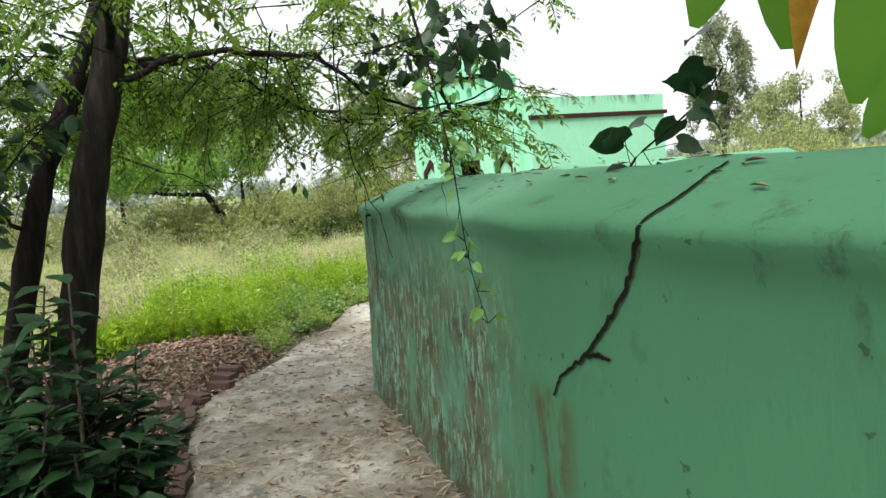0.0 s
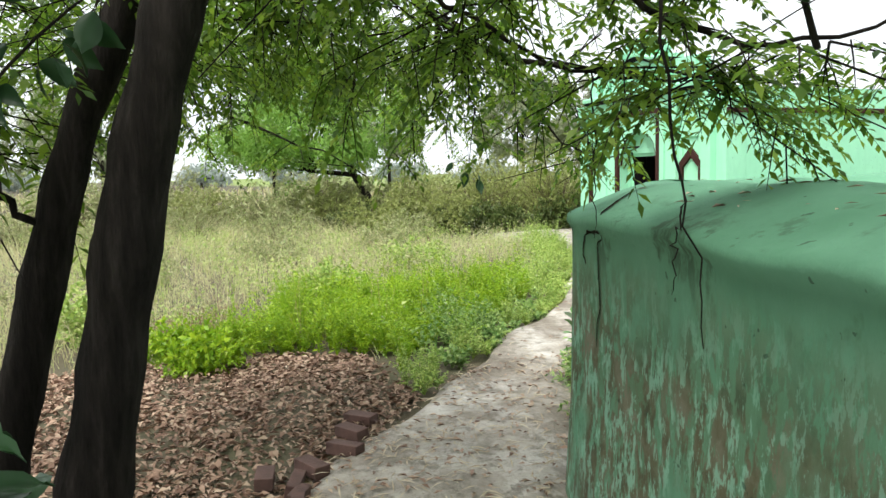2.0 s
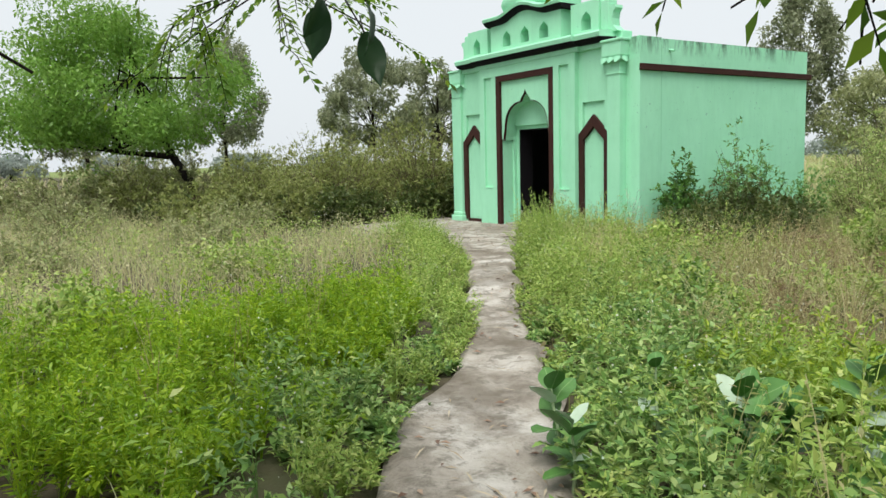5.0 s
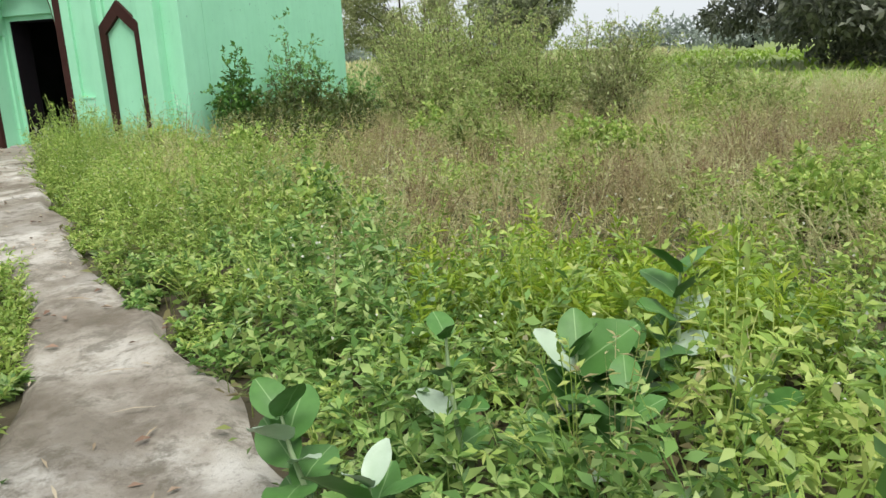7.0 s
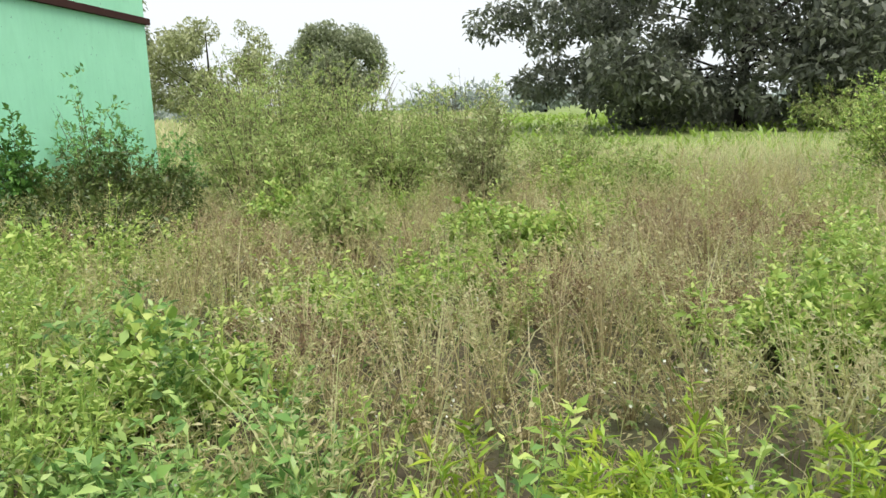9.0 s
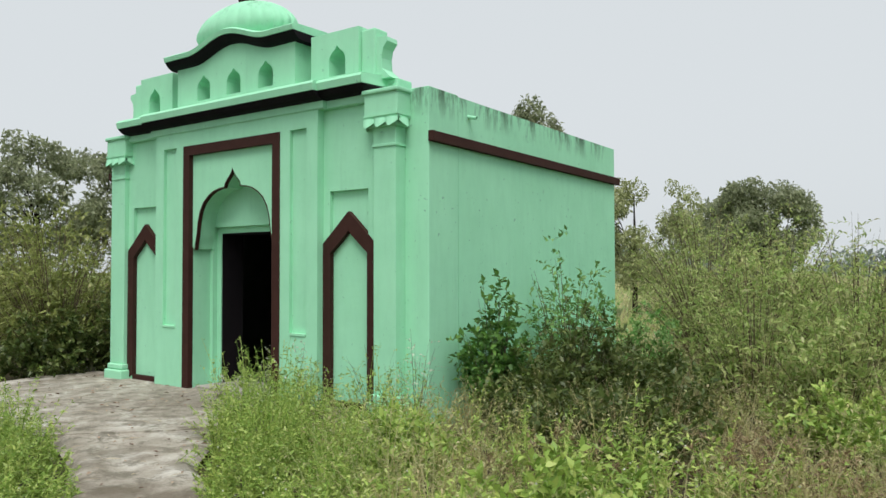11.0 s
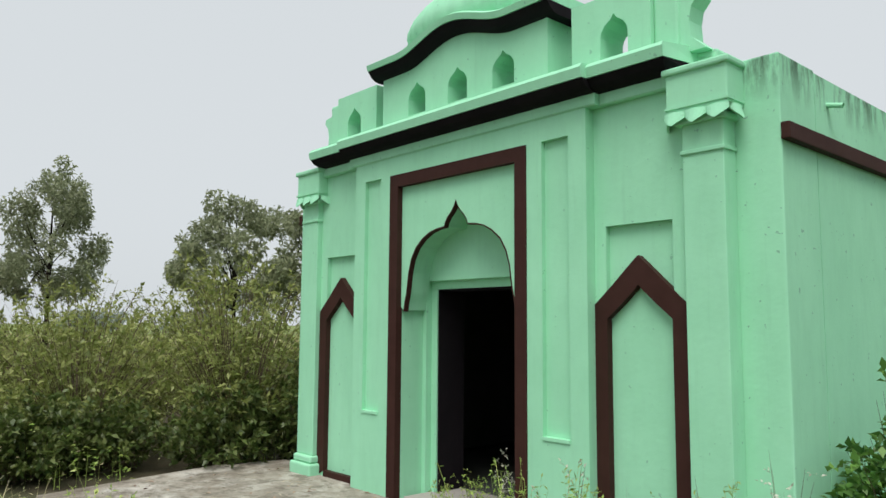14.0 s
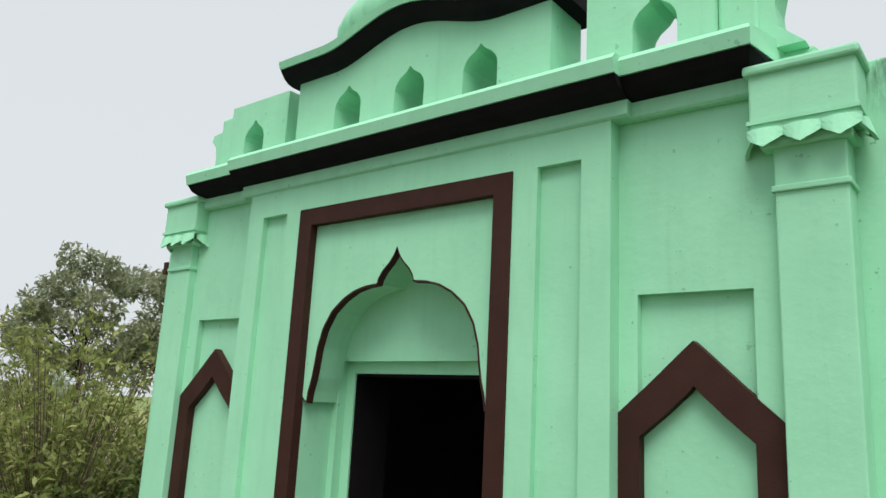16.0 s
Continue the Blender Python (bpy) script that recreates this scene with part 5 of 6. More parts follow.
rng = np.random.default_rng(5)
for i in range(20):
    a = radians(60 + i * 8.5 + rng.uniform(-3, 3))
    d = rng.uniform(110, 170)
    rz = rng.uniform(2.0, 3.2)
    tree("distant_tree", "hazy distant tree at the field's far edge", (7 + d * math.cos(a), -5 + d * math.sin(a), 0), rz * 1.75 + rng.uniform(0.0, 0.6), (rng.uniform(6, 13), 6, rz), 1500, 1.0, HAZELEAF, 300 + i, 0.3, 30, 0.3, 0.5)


# ---- the neem tree over the path ----
def pinnate(rng, P, D, size, count=13):
    """Feather leaves: pairs of leaflets along a drooping stalk. P, D: start and way of each stalk."""
    n = len(P)
    D = unit(D)
    S = unit(np.cross(D, UP + rng.normal(0, 0.25, (n, 3))))
    t = np.linspace(0.15, 1, count)[None, :, None]
    size = size[:, None, None]
    q = P[:, None] + D[:, None] * t * size - UP[None] * (t ** 2) * size * 0.45
    side = np.where(np.arange(count) % 2 == 0, 1.0, -1.0)[None, :, None]
    side = np.broadcast_to(side.copy(), (n, count, 1)).copy()
    side[:, -1] = 0
    ld = S[:, None] * side + D[:, None] * 0.55 - UP[None] * 0.35
    L = np.broadcast_to(size[..., 0] * 0.27, (n, count)).reshape(-1) * rng.uniform(0.8, 1.2, n * count)
    N = np.repeat(UP, n * count, 0) + rng.normal(0, 0.3, (n * count, 3))
    lf = leaves(q.reshape(-1, 3), ld.reshape(-1, 3), N, L, L * 0.4, 0.12)
    w = 0.003
    a, m, b = P, P + D * size[:, 0] * 0.5 - UP * size[:, 0] * 0.11, P + D * size[:, 0] - UP * size[:, 0] * 0.45
    v = np.stack([a - S * w, a + S * w, m + S * w, m - S * w, b + S * w * 0.4, b - S * w * 0.4], 1).reshape(-1, 3)
    k = np.arange(n)[:, None] * 6
    return lf, (v, np.concatenate([k + np.array([[0, 1, 2, 3]]), k + np.array([[3, 2, 4, 5]])], 0))


def spline(pts, n):
    p = np.array(pts, float)
    d = np.concatenate([[0], np.cumsum(np.linalg.norm(np.diff(p, axis=0), axis=1))])
    s = np.linspace(0, d[-1], n)
    q = np.stack([np.interp(s, d, p[:, k]) for k in range(3)], 1)
    for _ in range(2):
        q[1:-1] = (q[:-2] + 2 * q[1:-1] + q[2:]) / 4
    return q


NEEM_BOUGHS = [
    ([(13.06, -11.15, 2.4), (12.6, -10.5, 2.62), (12.2, -9.85, 2.32), (12.3, -9.4, 2.2), (12.5, -9.0, 2.15), (12.75, -8.6, 2.1)], 0.03),
    ([(12.3, -10.0, 2.4), (11.9, -9.8, 2.5), (11.55, -9.4, 2.35), (11.45, -9.1, 2.08), (11.42, -8.85, 1.9), (11.45, -8.65, 1.76), (11.55, -8.5, 1.72), (11.65, -8.4, 1.82)], 0.016),
    ([(12.73, -11.55, 1.9), (10.8, -11.45, 2.45), (9.28, -11.29, 2.38), (9.2, -10.95, 2.31), (9.18, -10.5, 2.13), (9.2, -10.15, 1.98), (9.27, -9.82, 1.91), (9.31, -9.54, 1.67)], 0.024),
    ([(13.06, -11.15, 2.35), (13.3, -10.6, 2.5), (13.55, -10.0, 2.4), (13.6, -9.78, 2.15), (13.87, -9.36, 2.04), (14.1, -9.12, 2.16)], 0.022),
    ([(13.06, -11.1, 2.5), (12.98, -10.4, 2.4), (13.08, -9.9, 2.1), (13.26, -9.54, 2.0), (13.55, -9.11, 1.99)], 0.014),
    ([(12.85, -11.3, 2.4), (11.6, -10.7, 2.7), (10.6, -9.9, 2.65), (9.7, -9.3, 2.5), (9.1, -8.8, 2.35), (8.7, -8.5, 2.2)], 0.012),
    # unseen bough, added to carry the shading foliage at the path's start
    ([(13.05, -11.15, 2.5), (14.0, -11.3, 2.95), (15.5, -11.5, 3.1), (17.2, -11.3, 3.25)], 0.03),
    ([(12.7, -11.65, 1.5), (12.9, -12.2, 2.1), (13.0, -12.8, 2.4)], 0.016),
    ([(12.3, -10.0, 2.4), (11.4, -9.7, 2.35), (11.1, -9.5, 2.05), (11.04, -9.47, 1.86)], 0.012),
]


def build_neem():
    rng = np.random.default_rng(77)
    root = thing("neem_tree", "leaning twin-trunked neem tree overhanging the path", "tree", at=(12.9, -11.66, -0.1))
    off = np.array([12.9, -11.66, -0.1])
    for k, (pts, r) in enumerate((
        ([(12.87, -11.7, -0.3), (12.88, -11.65, 0.1), (12.9, -11.57, 0.55), (12.94, -11.47, 1.05), (12.98, -11.4, 1.45), (13.0, -11.33, 1.8), (13.05, -11.22, 2.2), (13.07, -11.13, 2.55), (13.0, -11.0, 3.0), (12.9, -10.8, 3.7)], 0.118),
        ([(12.7, -12.05, -0.3), (12.69, -11.97, 0.15), (12.69, -11.87, 0.6), (12.68, -11.76, 1.05), (12.69, -11.66, 1.44), (12.73, -11.53, 1.9), (12.85, -11.3, 2.4), (12.85, -11.1, 2.9), (12.7, -10.8, 3.5)], 0.082))):
        q = spline(pts, 40)
        t = np.linspace(0, 1, 40)
        knots = 1 + 0.12 * np.sin(t * 47 + k) * np.sin(t * 19) + 0.25 * np.exp(-t * 18)
        v, f = tube(q - off, r * (1.1 - 0.5 * t) * knots, 18, 5 + k, 0.05)
        quads_mesh("trunk", v, f, BARK, root, smooth=True)
    for k, (pts, r) in enumerate(NEEM_BOUGHS):
        q = spline(pts, 26)
        q[1:-1] += rng.normal(0, 0.012, (24, 3))
        v, f = tube(q - off, np.linspace(r, r * 0.22, 26), 8, k, 0.06)
        quads_mesh("limb", v, f, BARK, root, smooth=True)
    # where side twigs start: along the limbs, and through the crown above
    start = []
    for pts, r in NEEM_BOUGHS:
        q = spline(pts, 40)
        start.append(q[rng.integers(8, 40, 26)])
    m = 300
    c = np.stack([rng.uniform(8.4, 14.6, m), rng.uniform(-12.9, -9.0, m), rng.uniform(2.25, 2.95, m)], 1)
    keep = (c[:, 2] > 2.2 + 0.22 * np.clip(11.2 - c[:, 0], 0, 3)) & ~((c[:, 0] < 11.8) & (c[:, 1] > -9.9)) & (c[:, 0] > 9) & (waves(c[:, 0], c[:, 1], 1.3, 66) > -0.9)
    start.append(c[keep])
    # unseen foliage high over the path's start, added to shade the wall
    m = 240
    start.append(np.stack([rng.uniform(14.4, 18.6, m), rng.uniform(-13, -9.0, m), rng.uniform(3.0, 3.6, m)], 1))
    m = 120
    start.append(np.stack([rng.uniform(9.8, 12.6, m), rng.uniform(-11.6, -9.3, m), rng.uniform(2.35, 2.8, m)], 1))
    m = 90
    start.append(np.stack([rng.uniform(10.5, 14.4, m), rng.uniform(-13.4, -11.2, m), rng.uniform(2.6, 3.3, m)], 1))
    start.append(np.array([8.7, -8.55, 2.2]) + rng.normal(0, 0.15, (7, 3)) * np.array([1, 1, 0.5]))
    P = np.concatenate(start)
    P = P[np.linalg.norm(P - np.array([11.3, -9.6, 1.7]), axis=1) > 0.8]
    n = len(P)
    a = rng.uniform(0, 2 * np.pi, n)
    D = np.stack([np.cos(a), np.sin(a), rng.normal(-0.05, 0.3, n)], 1)
    ln = rng.uniform(0.25, 0.75, n)
    k = 6
    t = rng.uniform(0.2, 1.05, (n, k))
    Q = P[:, None] + D[:, None] * (ln[:, None] * t)[..., None] - np.array([0, 0, 0.12]) * (t ** 2)[..., None]
    Q = Q.reshape(-1, 3)
    W = np.repeat(D, k, 0) * 0.8 + rng.normal(0, 0.6, (n * k, 3)) * np.array([1, 1, 0.45]) - UP * 0.25
    low = (Q[:, 2] > 1.72) & ~((np.hypot(Q[:, 0] - 14.3, Q[:, 1] + 10.9) < 1.1) & (Q[:, 2] < 2.5))
    Q, W = Q[low], W[low]
    lf, st = pinnate(rng, Q - off, W, rng.uniform(0.14, 0.26, len(Q)))
    tagged(quads_mesh("foliage", *lf, NEEM, root), "feathered green neem leaves")
    e = P + D * ln[:, None] - UP * 0.12
    s = unit(np.cross(D, UP)) * 0.005
    v = np.stack([P - s, P + s, e + s * 0.4, e - s * 0.4], 1).reshape(-1, 3) - off
    up = np.repeat(UP, n, 0) * 0.005
    v2 = np.stack([P - up, P + up, e + up * 0.4, e - up * 0.4], 1).reshape(-1, 3) - off
    quads_mesh("twig_tangle", *merge(st, (v, np.arange(n * 4).reshape(-1, 4)), (v2, np.arange(n * 4).reshape(-1, 4))), BARK, root)
    # bare twigs that hang before the wall
    for pts, r in (([(14.3, -10.3, 2.4), (14.4, -10.36, 1.95), (14.32, -10.25, 1.69), (14.2, -10.1, 1.47), (14.08, -9.97, 1.2)], 0.005), ([(14.28, -10.2, 1.62), (14.22, -10.18, 1.5), (14.2, -10.17, 1.38)], 0.003), ([(14.9, -10.15, 2.2), (14.95, -10.14, 1.75), (14.96, -10.14, 1.45)], 0.003), ([(13.2, -9.75, 2.05), (13.22, -9.75, 1.7), (13.2, -9.74, 1.42)], 0.004)):
        q = spline(pts, 18)
        q[1:-1] += rng.normal(0, 0.006, (16, 3))
        v, f = tube(q - off, np.linspace(r, r * 0.3, 18), 6)
        quads_mesh("hanging_twig", v, f, BARK, root)


build_neem()


# ---- large single leaves ----
def blade_mesh(name, length, width, mat, heart=0.0, curl=0.2, cup=0.25, wave=0.0, seed=0, tip=1.0, power=0.62):
    """One broad leaf along +Y with a sunk midrib; heart > 0 widens its base."""
    rng = np.random.default_rng(seed)
    nu, nv = 9, 5
    v, f = [], []
    for i in range(nu):
        u = i / (nu - 1)
        w = max(0.0, math.sin(math.pi * min(1, u * 0.95 + 0.03) ** (power if heart else 0.85))) ** (0.6 if heart else 0.8)
        w *= 1 - (u ** 6) * tip
        for j in range(nv):
            s = j / (nv - 1) * 2 - 1
            x = s * w * width / 2
            back = -heart * width * 0.5 * abs(s) ** 1.5 * (1 - u) ** 3
            z = cup * abs(s) ** 1.3 * w * width * 0.5 - curl * length * u * u + wave * width * math.sin(u * 14 + s * 2) * abs(s) + rng.normal(0, 0.002)
            v.append((x, u * length + back, z))
    for i in range(nu - 1):
        for j in range(nv - 1):
            a = i * nv + j
            f.append((a, a + 1, a + nv + 1, a + nv))
    me = bpy.data.meshes.new(name)
    me.from_pydata(v, [], f)
    me.polygons.foreach_set("use_smooth", [True] * len(f))
    me.materials.append(mat)
    me.update()
    return me


def aim(p, way, up=(0, 0, 1), scale=1.0):
    """Pose of a leaf at p along way, its face towards up."""
    y = Vector(way).normalized()
    x = y.cross(Vector(up))
    x = x.normalized() if x.length > 1e-4 else Vector((1, 0, 0))
    z = x.cross(y)
    m = Matrix((x, y, z)).transposed().to_4x4()
    return Matrix.Translation(p) @ m @ Matrix.Scale(scale, 4)


def leaf_part(mesh, parent, p, way, up=(0, 0, 1), scale=1.0):
    ob = new("leaf", mesh)
    ob.parent = parent
    ob.matrix_basis = aim(Vector(p), way, up, scale)
    return ob


# milkweed plants beside the path
MILK = [blade_mesh("milkweed_leaf", 0.195, 0.145, MILKWEED, 0.1, c, 0.2, 0.02, 10 + i, 0.15, 0.95) for i, c in enumerate((0.05, 0.15, 0.25))]
MILK_PALE = blade_mesh("milkweed_leaf", 0.19, 0.11, PALELEAF, 0.1, 0.1, 0.2, 0.02, 14, 0.15, 0.95)
PALESTEM = plain("pale_green_stem", (0.28, 0.38, 0.2), (0.36, 0.45, 0.27), 12, 0.6)


def milkweed(x, y, height, lean, pairs, seed, scale=1.0):
    rng = np.random.default_rng(seed)
    z = float(ground_z(np.array([x]), np.array([y]))[0])
    root = thing("milkweed_plant", "broad-leaved grey-green milkweed plant beside the path", "plant", "milkweed plants", at=(x, y, z))
    top = Vector((lean[0], lean[1], height))
    pts = [Vector((0, 0, -0.05)), top * 0.4 + Vector((0.02, 0, 0)), top * 0.75, top]
    v, f = tube(pts, [0.011, 0.009, 0.007, 0.004], 8)
    quads_mesh("stem", v, f, PALESTEM, root, smooth=True)
    for k in range(pairs):
        u = 0.3 + 0.7 * k / (pairs - 1)
        p = top * u
        a = k * math.pi / 2 + rng.uniform(-0.4, 0.4) + seed
        rise = 0.25 + 1.3 * (u - 0.3)
        for s in (0, math.pi):
            b = a + s + rng.uniform(-0.25, 0.25)
            way = Vector((math.cos(b), math.sin(b), rise * rng.uniform(0.6, 1.3)))
            mesh = MILK_PALE if rng.uniform() < 0.2 else MILK[rng.integers(0, 3)]
            leaf_part(mesh, root, p, way, (rng.normal(0, 0.3), rng.normal(0, 0.3), 1), scale * rng.uniform(0.75, 1.15) * (0.75 if k == pairs - 1 else 1))


for k, (x, y, h, lean, pr, sc) in enumerate(((9.37, -7.45, 0.37, (-0.08, 0.02), 5, 0.85), (9.66, -7.12, 0.49, (-0.03, 0.04), 4, 0.7), (9.95, -6.94, 0.4, (0.02, 0.05), 7, 1.0), (10.08, -6.76, 0.36, (0.03, 0.02), 6, 0.95), (10.2, -6.3, 0.5, (0.02, 0.0), 5, 0.95), (9.62, -7.6, 0.33, (0.02, -0.02), 5, 0.9), (10.45, -6.75, 0.3, (0.05, 0.0), 4, 0.85), (10.1, -7.05, 0.38, (0.04, -0.03), 4, 0.8))):
    milkweed(x, y, h, lean, pr, 3 + k, sc)
for x, y, h in ((11.55, -8.35, 0.75), (11.3, -8.15, 0.6)):
    milkweed(x, y, h, (-0.1, -0.05), 6, int(h * 100), 1.15)

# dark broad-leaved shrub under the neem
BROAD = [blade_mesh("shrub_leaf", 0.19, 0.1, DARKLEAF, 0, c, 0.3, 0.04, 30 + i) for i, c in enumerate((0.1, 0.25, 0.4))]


def broad_shrub(x, y, stems, seed):
    rng = np.random.default_rng(seed)
    root = thing("broad_leaved_shrub", "dark glossy broad-leaved shrub under the neem tree", "shrub", at=(x, y, -0.12))
    for dx, dy, h in stems:
        top = Vector((dx, dy, h))
        q = [Vector((dx * 0.25, dy * 0.25, -0.05)), top * 0.5 + Vector((rng.normal(0, 0.03), rng.normal(0, 0.03), 0)), top]
        v, f = tube(q, [0.011, 0.009, 0.004], 7)
        quads_mesh("stem", v, f, TWIG, root, smooth=True)
        count = min(40, 296 // len(stems))
        for k in range(count):
            u = 0.12 + 0.88 * (k + 1) / count
            p = q[0].lerp(q[1], u * 2) if u < 0.5 else q[1].lerp(q[2], u * 2 - 1)
            a = k * 2.4 + rng.uniform(-0.4, 0.4)
            leaf_part(BROAD[rng.integers(0, 3)], root, p, (math.cos(a), math.sin(a), rng.uniform(-0.15, 0.55)), (rng.normal(0, 0.2), rng.normal(0, 0.2), 1), rng.uniform(0.6, 1.0))


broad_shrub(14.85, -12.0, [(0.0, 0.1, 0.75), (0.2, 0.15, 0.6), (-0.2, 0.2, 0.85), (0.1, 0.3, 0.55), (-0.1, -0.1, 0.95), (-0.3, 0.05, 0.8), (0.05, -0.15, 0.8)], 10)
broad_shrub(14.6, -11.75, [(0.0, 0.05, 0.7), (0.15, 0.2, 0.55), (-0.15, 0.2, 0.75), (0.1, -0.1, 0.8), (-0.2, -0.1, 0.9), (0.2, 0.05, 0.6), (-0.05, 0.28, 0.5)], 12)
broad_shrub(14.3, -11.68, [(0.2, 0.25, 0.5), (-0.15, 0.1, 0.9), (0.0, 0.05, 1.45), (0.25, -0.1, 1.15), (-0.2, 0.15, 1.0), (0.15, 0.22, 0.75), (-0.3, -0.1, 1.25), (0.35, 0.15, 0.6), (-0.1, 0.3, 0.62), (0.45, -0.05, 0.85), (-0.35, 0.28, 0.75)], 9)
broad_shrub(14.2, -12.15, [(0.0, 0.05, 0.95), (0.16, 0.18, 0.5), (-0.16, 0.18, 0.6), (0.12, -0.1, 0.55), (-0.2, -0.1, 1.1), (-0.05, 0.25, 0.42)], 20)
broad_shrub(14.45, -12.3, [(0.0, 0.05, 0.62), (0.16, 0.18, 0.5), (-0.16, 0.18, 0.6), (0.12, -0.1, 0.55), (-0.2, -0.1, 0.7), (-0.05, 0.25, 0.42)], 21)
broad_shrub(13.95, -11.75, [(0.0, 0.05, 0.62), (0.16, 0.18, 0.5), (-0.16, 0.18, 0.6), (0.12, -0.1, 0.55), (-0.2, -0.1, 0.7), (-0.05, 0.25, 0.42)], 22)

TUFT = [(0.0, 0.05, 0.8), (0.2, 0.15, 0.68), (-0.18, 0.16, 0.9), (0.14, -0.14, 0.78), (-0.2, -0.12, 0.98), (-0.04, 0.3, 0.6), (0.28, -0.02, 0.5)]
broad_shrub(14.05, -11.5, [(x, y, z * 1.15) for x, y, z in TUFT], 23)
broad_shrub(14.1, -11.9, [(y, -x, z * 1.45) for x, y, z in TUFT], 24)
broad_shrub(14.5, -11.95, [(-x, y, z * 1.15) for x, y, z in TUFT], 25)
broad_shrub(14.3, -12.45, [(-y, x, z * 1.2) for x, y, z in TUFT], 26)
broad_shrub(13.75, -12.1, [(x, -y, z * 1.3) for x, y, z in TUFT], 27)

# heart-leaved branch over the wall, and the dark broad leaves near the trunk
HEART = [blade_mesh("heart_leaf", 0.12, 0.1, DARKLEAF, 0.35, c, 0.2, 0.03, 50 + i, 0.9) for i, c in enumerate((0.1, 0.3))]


def leafy_branch(name, label, pts, r, count, mesh, seed, reach=0.12, size=(0.7, 1.2), droop=0.7):
    rng = np.random.default_rng(seed)
    o = Vector(pts[0])
    root = thing(name, label, "branch", at=o)
    q = spline(pts, 24)
    v, f = tube(q - np.array(o), np.linspace(r, r * 0.3, 24), 7, seed, 0.05)
    quads_mesh("stem", v, f, BARK, root, smooth=True)
    for k in range(count):
        p = Vector(q[rng.integers(7, 24)]) - o
        d = Vector(rng.normal(size=3)).normalized()
        e = p + d * reach * rng.uniform(0.2, 1)
        v, f = tube([p, e], [0.002, 0.0015], 4)
        quads_mesh("leaf_stalk", v, f, BARK, root)
        leaf_part(mesh[k % len(mesh)], root, e, (d.x, d.y, d.z * 0.4 - droop), (rng.normal(), rng.normal(), 0.6), rng.uniform(*size))
    return root


leafy_branch("heart_leaved_branch", "branch of dark heart-shaped leaves rising over the wall", [(15.6, -9.46, 1.2), (15.63, -9.7, 1.61), (15.77, -9.62, 1.73), (15.88, -9.54, 1.82), (15.96, -9.5, 1.95)], 0.008, 17, HEART, 4, 0.16, (0.85, 1.35), 0.35)
leafy_branch("broad_leaved_branch", "drooping branch of dark broad leaves over the path", [(14.1, -9.12, 2.16), (14.3, -9.3, 2.35), (14.55, -9.55, 2.42), (14.75, -9.8, 2.3), (14.88, -10.0, 2.1)], 0.012, 46, HEART, 5, 0.28, (0.55, 0.95), 0.8)
leafy_branch("broad_leaved_branch", "drooping branch of dark broad leaves over the path", [(13.87, -9.36, 2.04), (13.9, -9.5, 2.3), (13.92, -9.75, 2.42), (13.9, -9.95, 2.35)], 0.012, 40, HEART, 6, 0.28, (0.55, 0.9), 0.8)
leafy_branch("broad_leaved_branch", "dark broad-leaved spray beside the leaning trunks", [(13.2, -12.2, -0.1), (13.25, -12.1, 1.0), (13.3, -11.85, 1.75), (13.4, -11.6, 2.05), (13.45, -11.4, 2.2)], 0.012, 52, BROAD, 7, 0.2, (0.45, 0.75), 0.5)

leafy_branch("broad_leaved_branch", "dark broad-leaved spray beside the leaning trunks", [(13.0, -12.35, -0.1), (13.1, -12.2, 1.2), (13.05, -12.0, 1.9), (12.95, -11.75, 2.3), (12.85, -11.5, 2.55)], 0.012, 80, BROAD, 8, 0.32, (0.5, 0.8), 0.5)
leafy_branch("broad_leaved_branch", "dark broad-leaved spray beside the leaning trunks", [(13.3, -12.6, -0.1), (13.4, -12.45, 1.1), (13.45, -12.2, 1.8), (13.4, -12.0, 2.2), (13.3, -11.8, 2.5)], 0.012, 80, BROAD, 9, 0.32, (0.5, 0.8), 0.5)

leafy_branch("broad_leaved_branch", "thin twig of dark broad leaves hanging over the path", [(11.4, -9.5, 2.75), (11.0, -9.35, 2.4), (10.72, -9.2, 2.0), (10.6, -9.12, 1.72)], 0.005, 12, BROAD, 12, 0.16, (0.4, 0.6), 1.3)

SPRIG = [blade_mesh("vine_leaf", 0.055, 0.034, PALEFRESH, 0.1, c, 0.15, 0.02, 70 + i, 0.6) for i, c in enumerate((0.1, 0.3))]
leafy_branch("hanging_vine", "thin brown vine with small fresh green leaves before the wall", [(15.3, -10.5, 2.5), (15.47, -10.47, 1.95), (15.5, -10.44, 1.66), (15.5, -10.42, 1.38), (15.52, -10.4, 1.2), (15.55, -10.38, 1.08)], 0.004, 26, SPRIG, 13, 0.06, (0.7, 1.2), 0.6)
leafy_branch("hanging_vine", "thin brown vine with small fresh green leaves before the wall", [(15.2, -10.4, 2.4), (15.2, -10.3, 2.0), (15.3, -10.2, 1.75), (15.42, -10.1, 1.68)], 0.004, 18, SPRIG, 14, 0.07, (0.8, 1.4), 0.4)

# banana leaves from behind the wall
BANANA = leafy("banana_leaf", (0.09, 0.24, 0.02), (0.15, 0.32, 0.035), glow=0.45, rough=0.35)
DRYBAN = plain("dry_banana_edge", (0.35, 0.16, 0.02), (0.55, 0.3, 0.04), 12, 0.7, 40, 0.3)
banana = thing("banana_plant", "banana plant behind the wall with torn green leaves", "plant", at=(17.1, -9.2, -0.12))
v, f = tube([(0, 0, -0.1), (0.02, 0, 1.2), (-0.1, -0.1, 2.3)], [0.12, 0.1, 0.05], 14)
quads_mesh("stem", v, f, PALESTEM, banana, smooth=True)
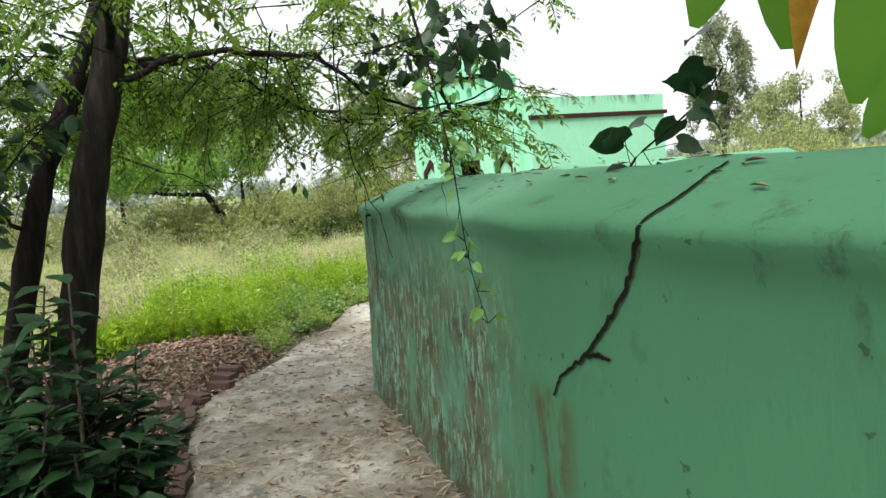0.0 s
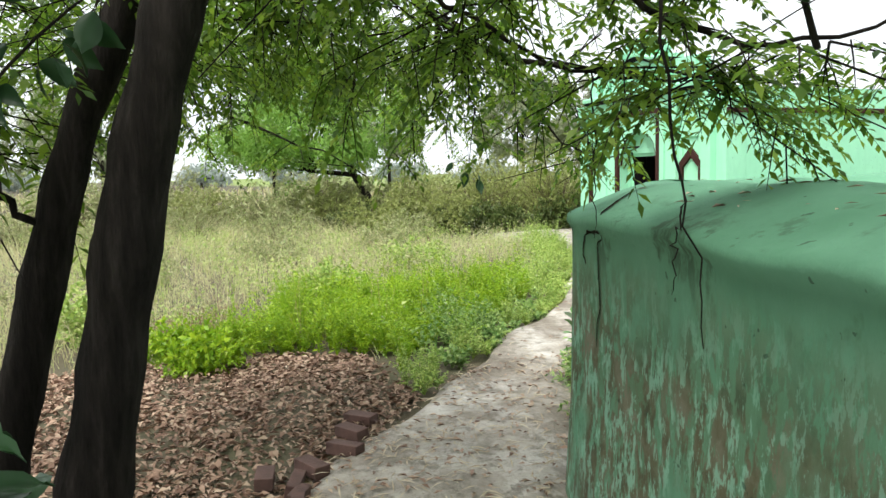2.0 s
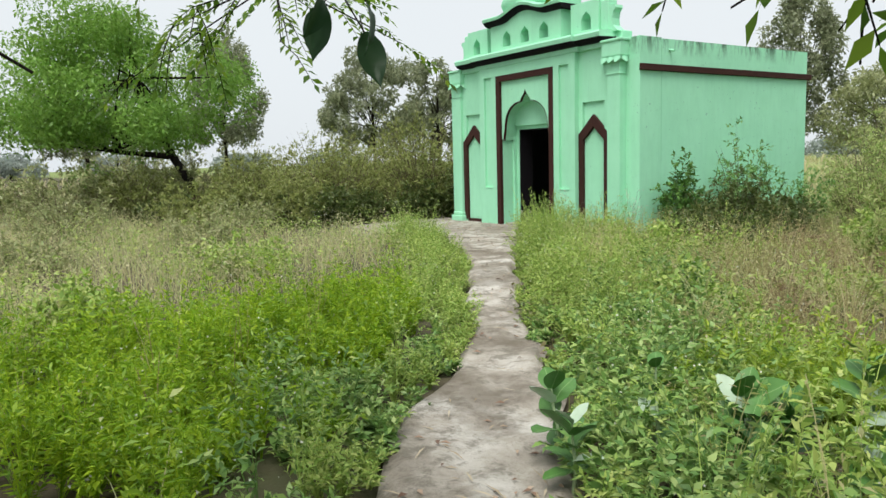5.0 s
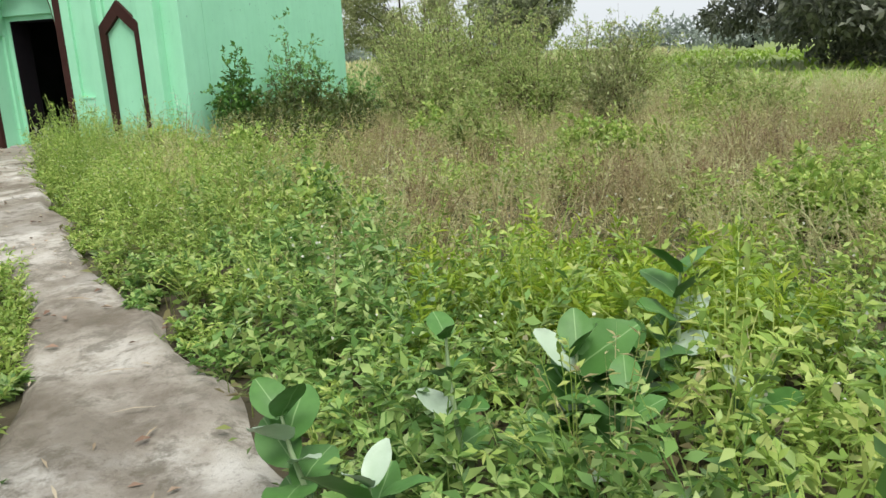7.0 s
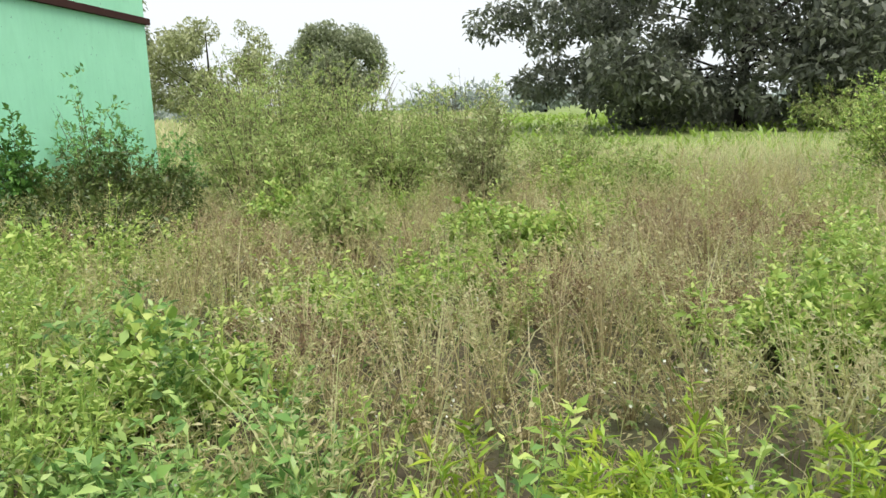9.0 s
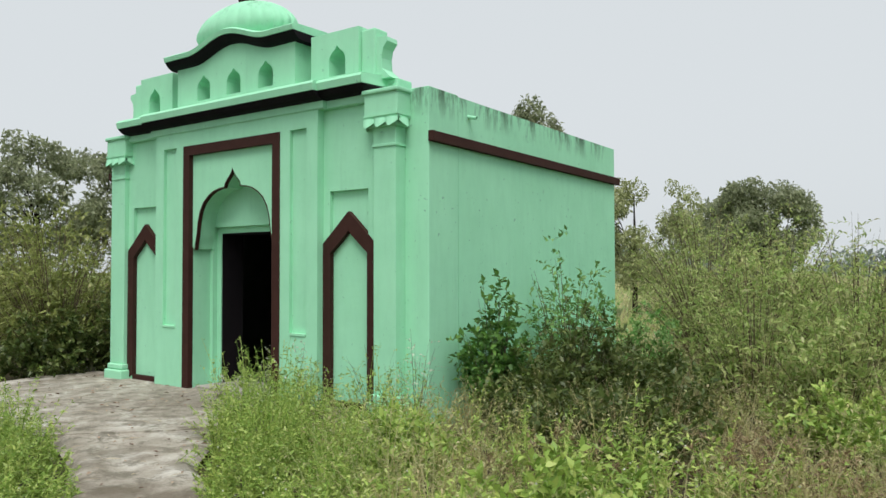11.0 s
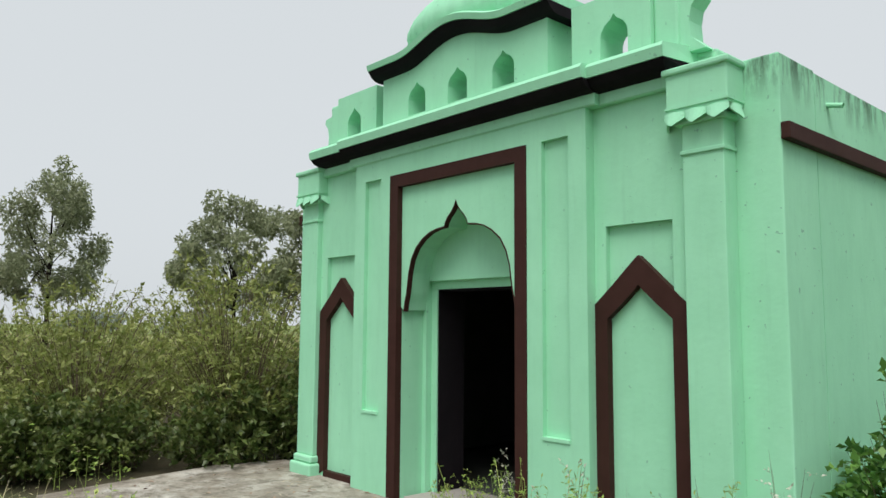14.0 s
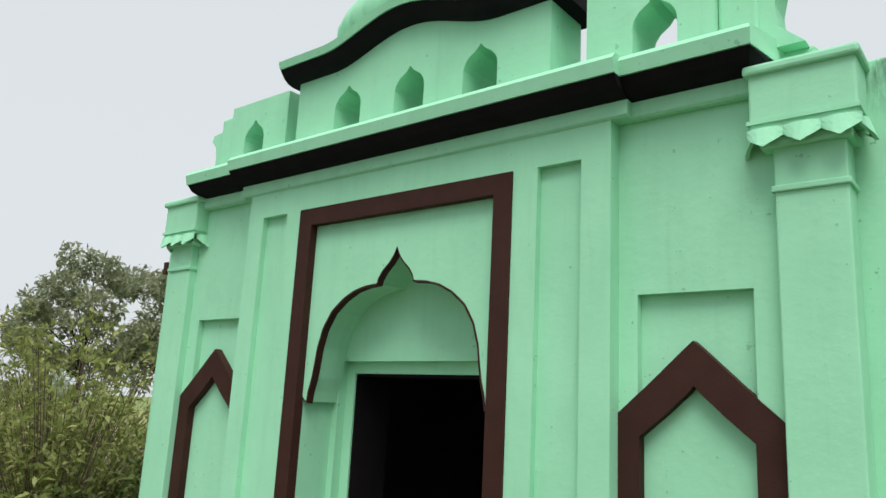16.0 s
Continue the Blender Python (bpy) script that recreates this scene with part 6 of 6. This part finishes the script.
BLADE = blade_mesh("banana_blade", 1.0, 0.36, BANANA, 0.02, 0.08, -0.16, 0.025, 61, 0.1, 0.9)
DRIED = blade_mesh("dry_blade", 1.0, 0.17, DRYBAN, 0, 0.06, 0.5, 0.25, 62, 0.8)
FOOT = Vector((17.1, -9.2, -0.12))
for p, q, sc, me in (((16.53, -10.05, 2.45), (16.31, -10.1, 2.0), 1.0, BLADE), ((16.52, -9.87, 2.58), (16.4, -9.79, 1.92), 1.0, BLADE), ((16.6, -9.89, 2.46), (16.45, -9.82, 1.85), 1.0, DRIED), ((16.88, -10.03, 2.24), (16.74, -10.03, 1.72), 1.0, BLADE), ((16.84, -9.72, 1.95), (16.65, -9.84, 1.62), 0.95, BLADE)):
    p, q = Vector(p), Vector(q)
    leaf_part(me, banana, p - FOOT, q - p, (0.45, -0.86, -0.2), sc * (q - p).length)
    if me is BLADE:
        v, f = tube([Vector((-0.1, -0.1, 1.9)), (p - FOOT) * 0.5 + Vector((-0.05, -0.05, 1.15)), p - FOOT], [0.03, 0.02, 0.012], 8)
        quads_mesh("leaf_stalk", v, f, PALESTEM, banana, smooth=True)


# ---- brick edging ----
def brick_mesh():
    bm = bmesh.new()
    box(bm, -0.115, 0.115, -0.055, 0.055, -0.0375, 0.0375, bevel=0.006)
    me = bpy.data.meshes.new("brick")
    bm.to_mesh(me)
    bm.free()
    me.materials.append(BRICK)
    return me


BRICK_ME = brick_mesh()
rng = np.random.default_rng(31)
for k in range(12):
    u = k / 11
    x, y = 11.45 + 1.8 * u, -10.63 - 0.5 * u + 0.04 * math.sin(u * 9)
    b = tagged(new("brick", BRICK_ME), "weathered red brick set on edge along the path", "brick", "bricks along the path")
    b.matrix_basis = pose(x, y, -0.105 + rng.uniform(-0.02, 0.015), 90 + rng.uniform(-12, 12), rng.uniform(-6, 6), -22 + rng.uniform(-10, 10))
for x, y, rz, z in ((11.3, -10.78, -12, -0.075), (11.3, -10.5, 22, -0.055), (11.08, -10.24, 42, -0.055), (10.78, -10.12, 28, -0.06), (10.5, -9.98, 40, -0.07)):
    b = tagged(new("brick", BRICK_ME), "weathered red brick lying beside the path", "brick", "bricks along the path")
    b.matrix_basis = pose(x, y, z, rng.uniform(-5, 5), rng.uniform(-5, 5), rz)


# ---- cracks in the wall ----
CRACK = plain("dark_crack", (0.008, 0.01, 0.007), (0.018, 0.02, 0.013), 30, 0.95, spec=0.05)
CRACKEDGE = plain("crumbled_plaster", (0.04, 0.055, 0.03), (0.08, 0.11, 0.06), 20, 0.95, 60, 0.8)


def crack(pts, width, seed, out=(-0.2, -0.98, 0)):
    rng = np.random.default_rng(seed)
    q = spline(pts, 70)
    q[1:-1, 0] += rng.normal(0, width * 0.16, 68)
    q[1:-1, 2] += rng.normal(0, width * 0.16, 68)
    d = np.gradient(q, axis=0)
    slope = np.where(q[:, 2:] > 1.45, 1.0, 0.0)
    o = unit(np.array([out]) + slope * np.array([[0, 0.55, 0.9]]))
    s = unit(np.cross(d, o))
    for w, lift, mat, nm in ((1.0, 0.007, CRACK, "crack"), (1.45, 0.004, CRACKEDGE, "crumbled_edge")):
        ww = width * w * (0.35 + 0.65 * rng.uniform(0.4, 1.2, 70) * np.sin(np.linspace(0.12, 3.02, 70)))[:, None]
        v = np.stack([q - s * ww / 2, q, q + s * ww / 2], 1).reshape(-1, 3)
        for r in range(len(v)):
            hit, place, normal, _ = boundary.closest_point_on_mesh(Vector(v[r]))
            out_way = normal if normal.dot(Vector(o[r // 3])) > 0 else -normal
            v[r] = place + out_way * lift
        i = (np.arange(69)[:, None] * 3 + np.arange(2)[None]).ravel()
        quads_mesh(nm, v, np.stack([i, i + 1, i + 4, i + 3], 1), mat, boundary)


crack([(16.314, -9.969, 1.6), (16.327, -10.093, 1.563), (16.331, -10.214, 1.515), (16.308, -10.322, 1.459), (16.288, -10.357, 1.398), (16.236, -10.352, 1.347), (16.199, -10.342, 1.259), (16.121, -10.331, 1.162), (16.072, -10.324, 1.11), (15.962, -10.304, 1.007), (15.769, -10.258, 0.889), (15.72, -10.251, 0.81)], 0.019, 1)
crack([(15.96, -10.304, 0.997), (16.02, -10.316, 1.02), (16.1, -10.328, 1.016)], 0.015, 2)
crack([(12.5, -8.85, 1.6), (12.45, -9.0, 1.55), (12.6, -9.24, 1.49), (12.682, -9.354, 1.4), (12.524, -9.304, 1.403), (12.426, -9.271, 1.357), (12.38, -9.245, 1.263), (12.433, -9.261, 1.211)], 0.02, 3)
crack([(12.69, -9.357, 1.39), (12.685, -9.354, 1.354), (12.616, -9.332, 1.338), (12.62, -9.322, 1.202), (12.639, -9.322, 1.022), (12.594, -9.308, 0.936), (12.595, -9.31, 0.822)], 0.009, 4)

# dead leaves on the coping
rng = np.random.default_rng(91)
n = 90
u = rng.uniform(0, 1, n)
x = 12.4 + 4.2 * u
w = rng.uniform(0.15, 0.6, n)
y = np.interp(x, [12.5, 13.2, 14.0, 15.0, 15.9, 17.0], [-9.27, -9.46, -9.72, -10.03, -10.28, -10.42]) + w
z = np.interp(w, [0.12, 0.25, 0.38, 0.5, 0.62], [1.51, 1.56, 1.597, 1.61, 1.605]) + 0.014
a = rng.uniform(0, 2 * np.pi, n)
L = rng.uniform(0.03, 0.09, n)
stuff("fallen_leaves", "dry leaves and twigs lying on the wall's coping", "dead leaves", LITTER, leaves(np.stack([x, y, z], 1), np.stack([np.cos(a), np.sin(a), np.full(n, 0.03)], 1), np.repeat(UP, n, 0), L, L * rng.uniform(0.1, 0.4, n)))

# tall dry weed stalks before the shrine
rng = np.random.default_rng(101)
for k, (x, y, h) in enumerate(((1.75, -0.55, 0.85), (2.1, -0.5, 0.7), (2.6, -0.3, 0.95), (2.95, -0.1, 0.9), (0.15, -0.25, 0.45), (-0.05, 0.3, 0.4), (1.3, -0.9, 0.6), (2.3, -0.9, 0.75), (3.2, -0.6, 0.8), (0.35, 0.35, 0.5))):
    root = thing("weed_stalk", "thin flowering weed stalks before the shrine wall", "weed", "weed stalks before the shrine", at=(x, y, -0.05))
    lf, tw = twig_crown(rng, (0, 0, 0), h * 0.38, h, 16, 16, 0.028, ratio=0.5)
    quads_mesh("foliage", *lf, FLOWER if k % 3 == 0 else WEED, root)
    quads_mesh("twig_tangle", *tw, TWIG, root)
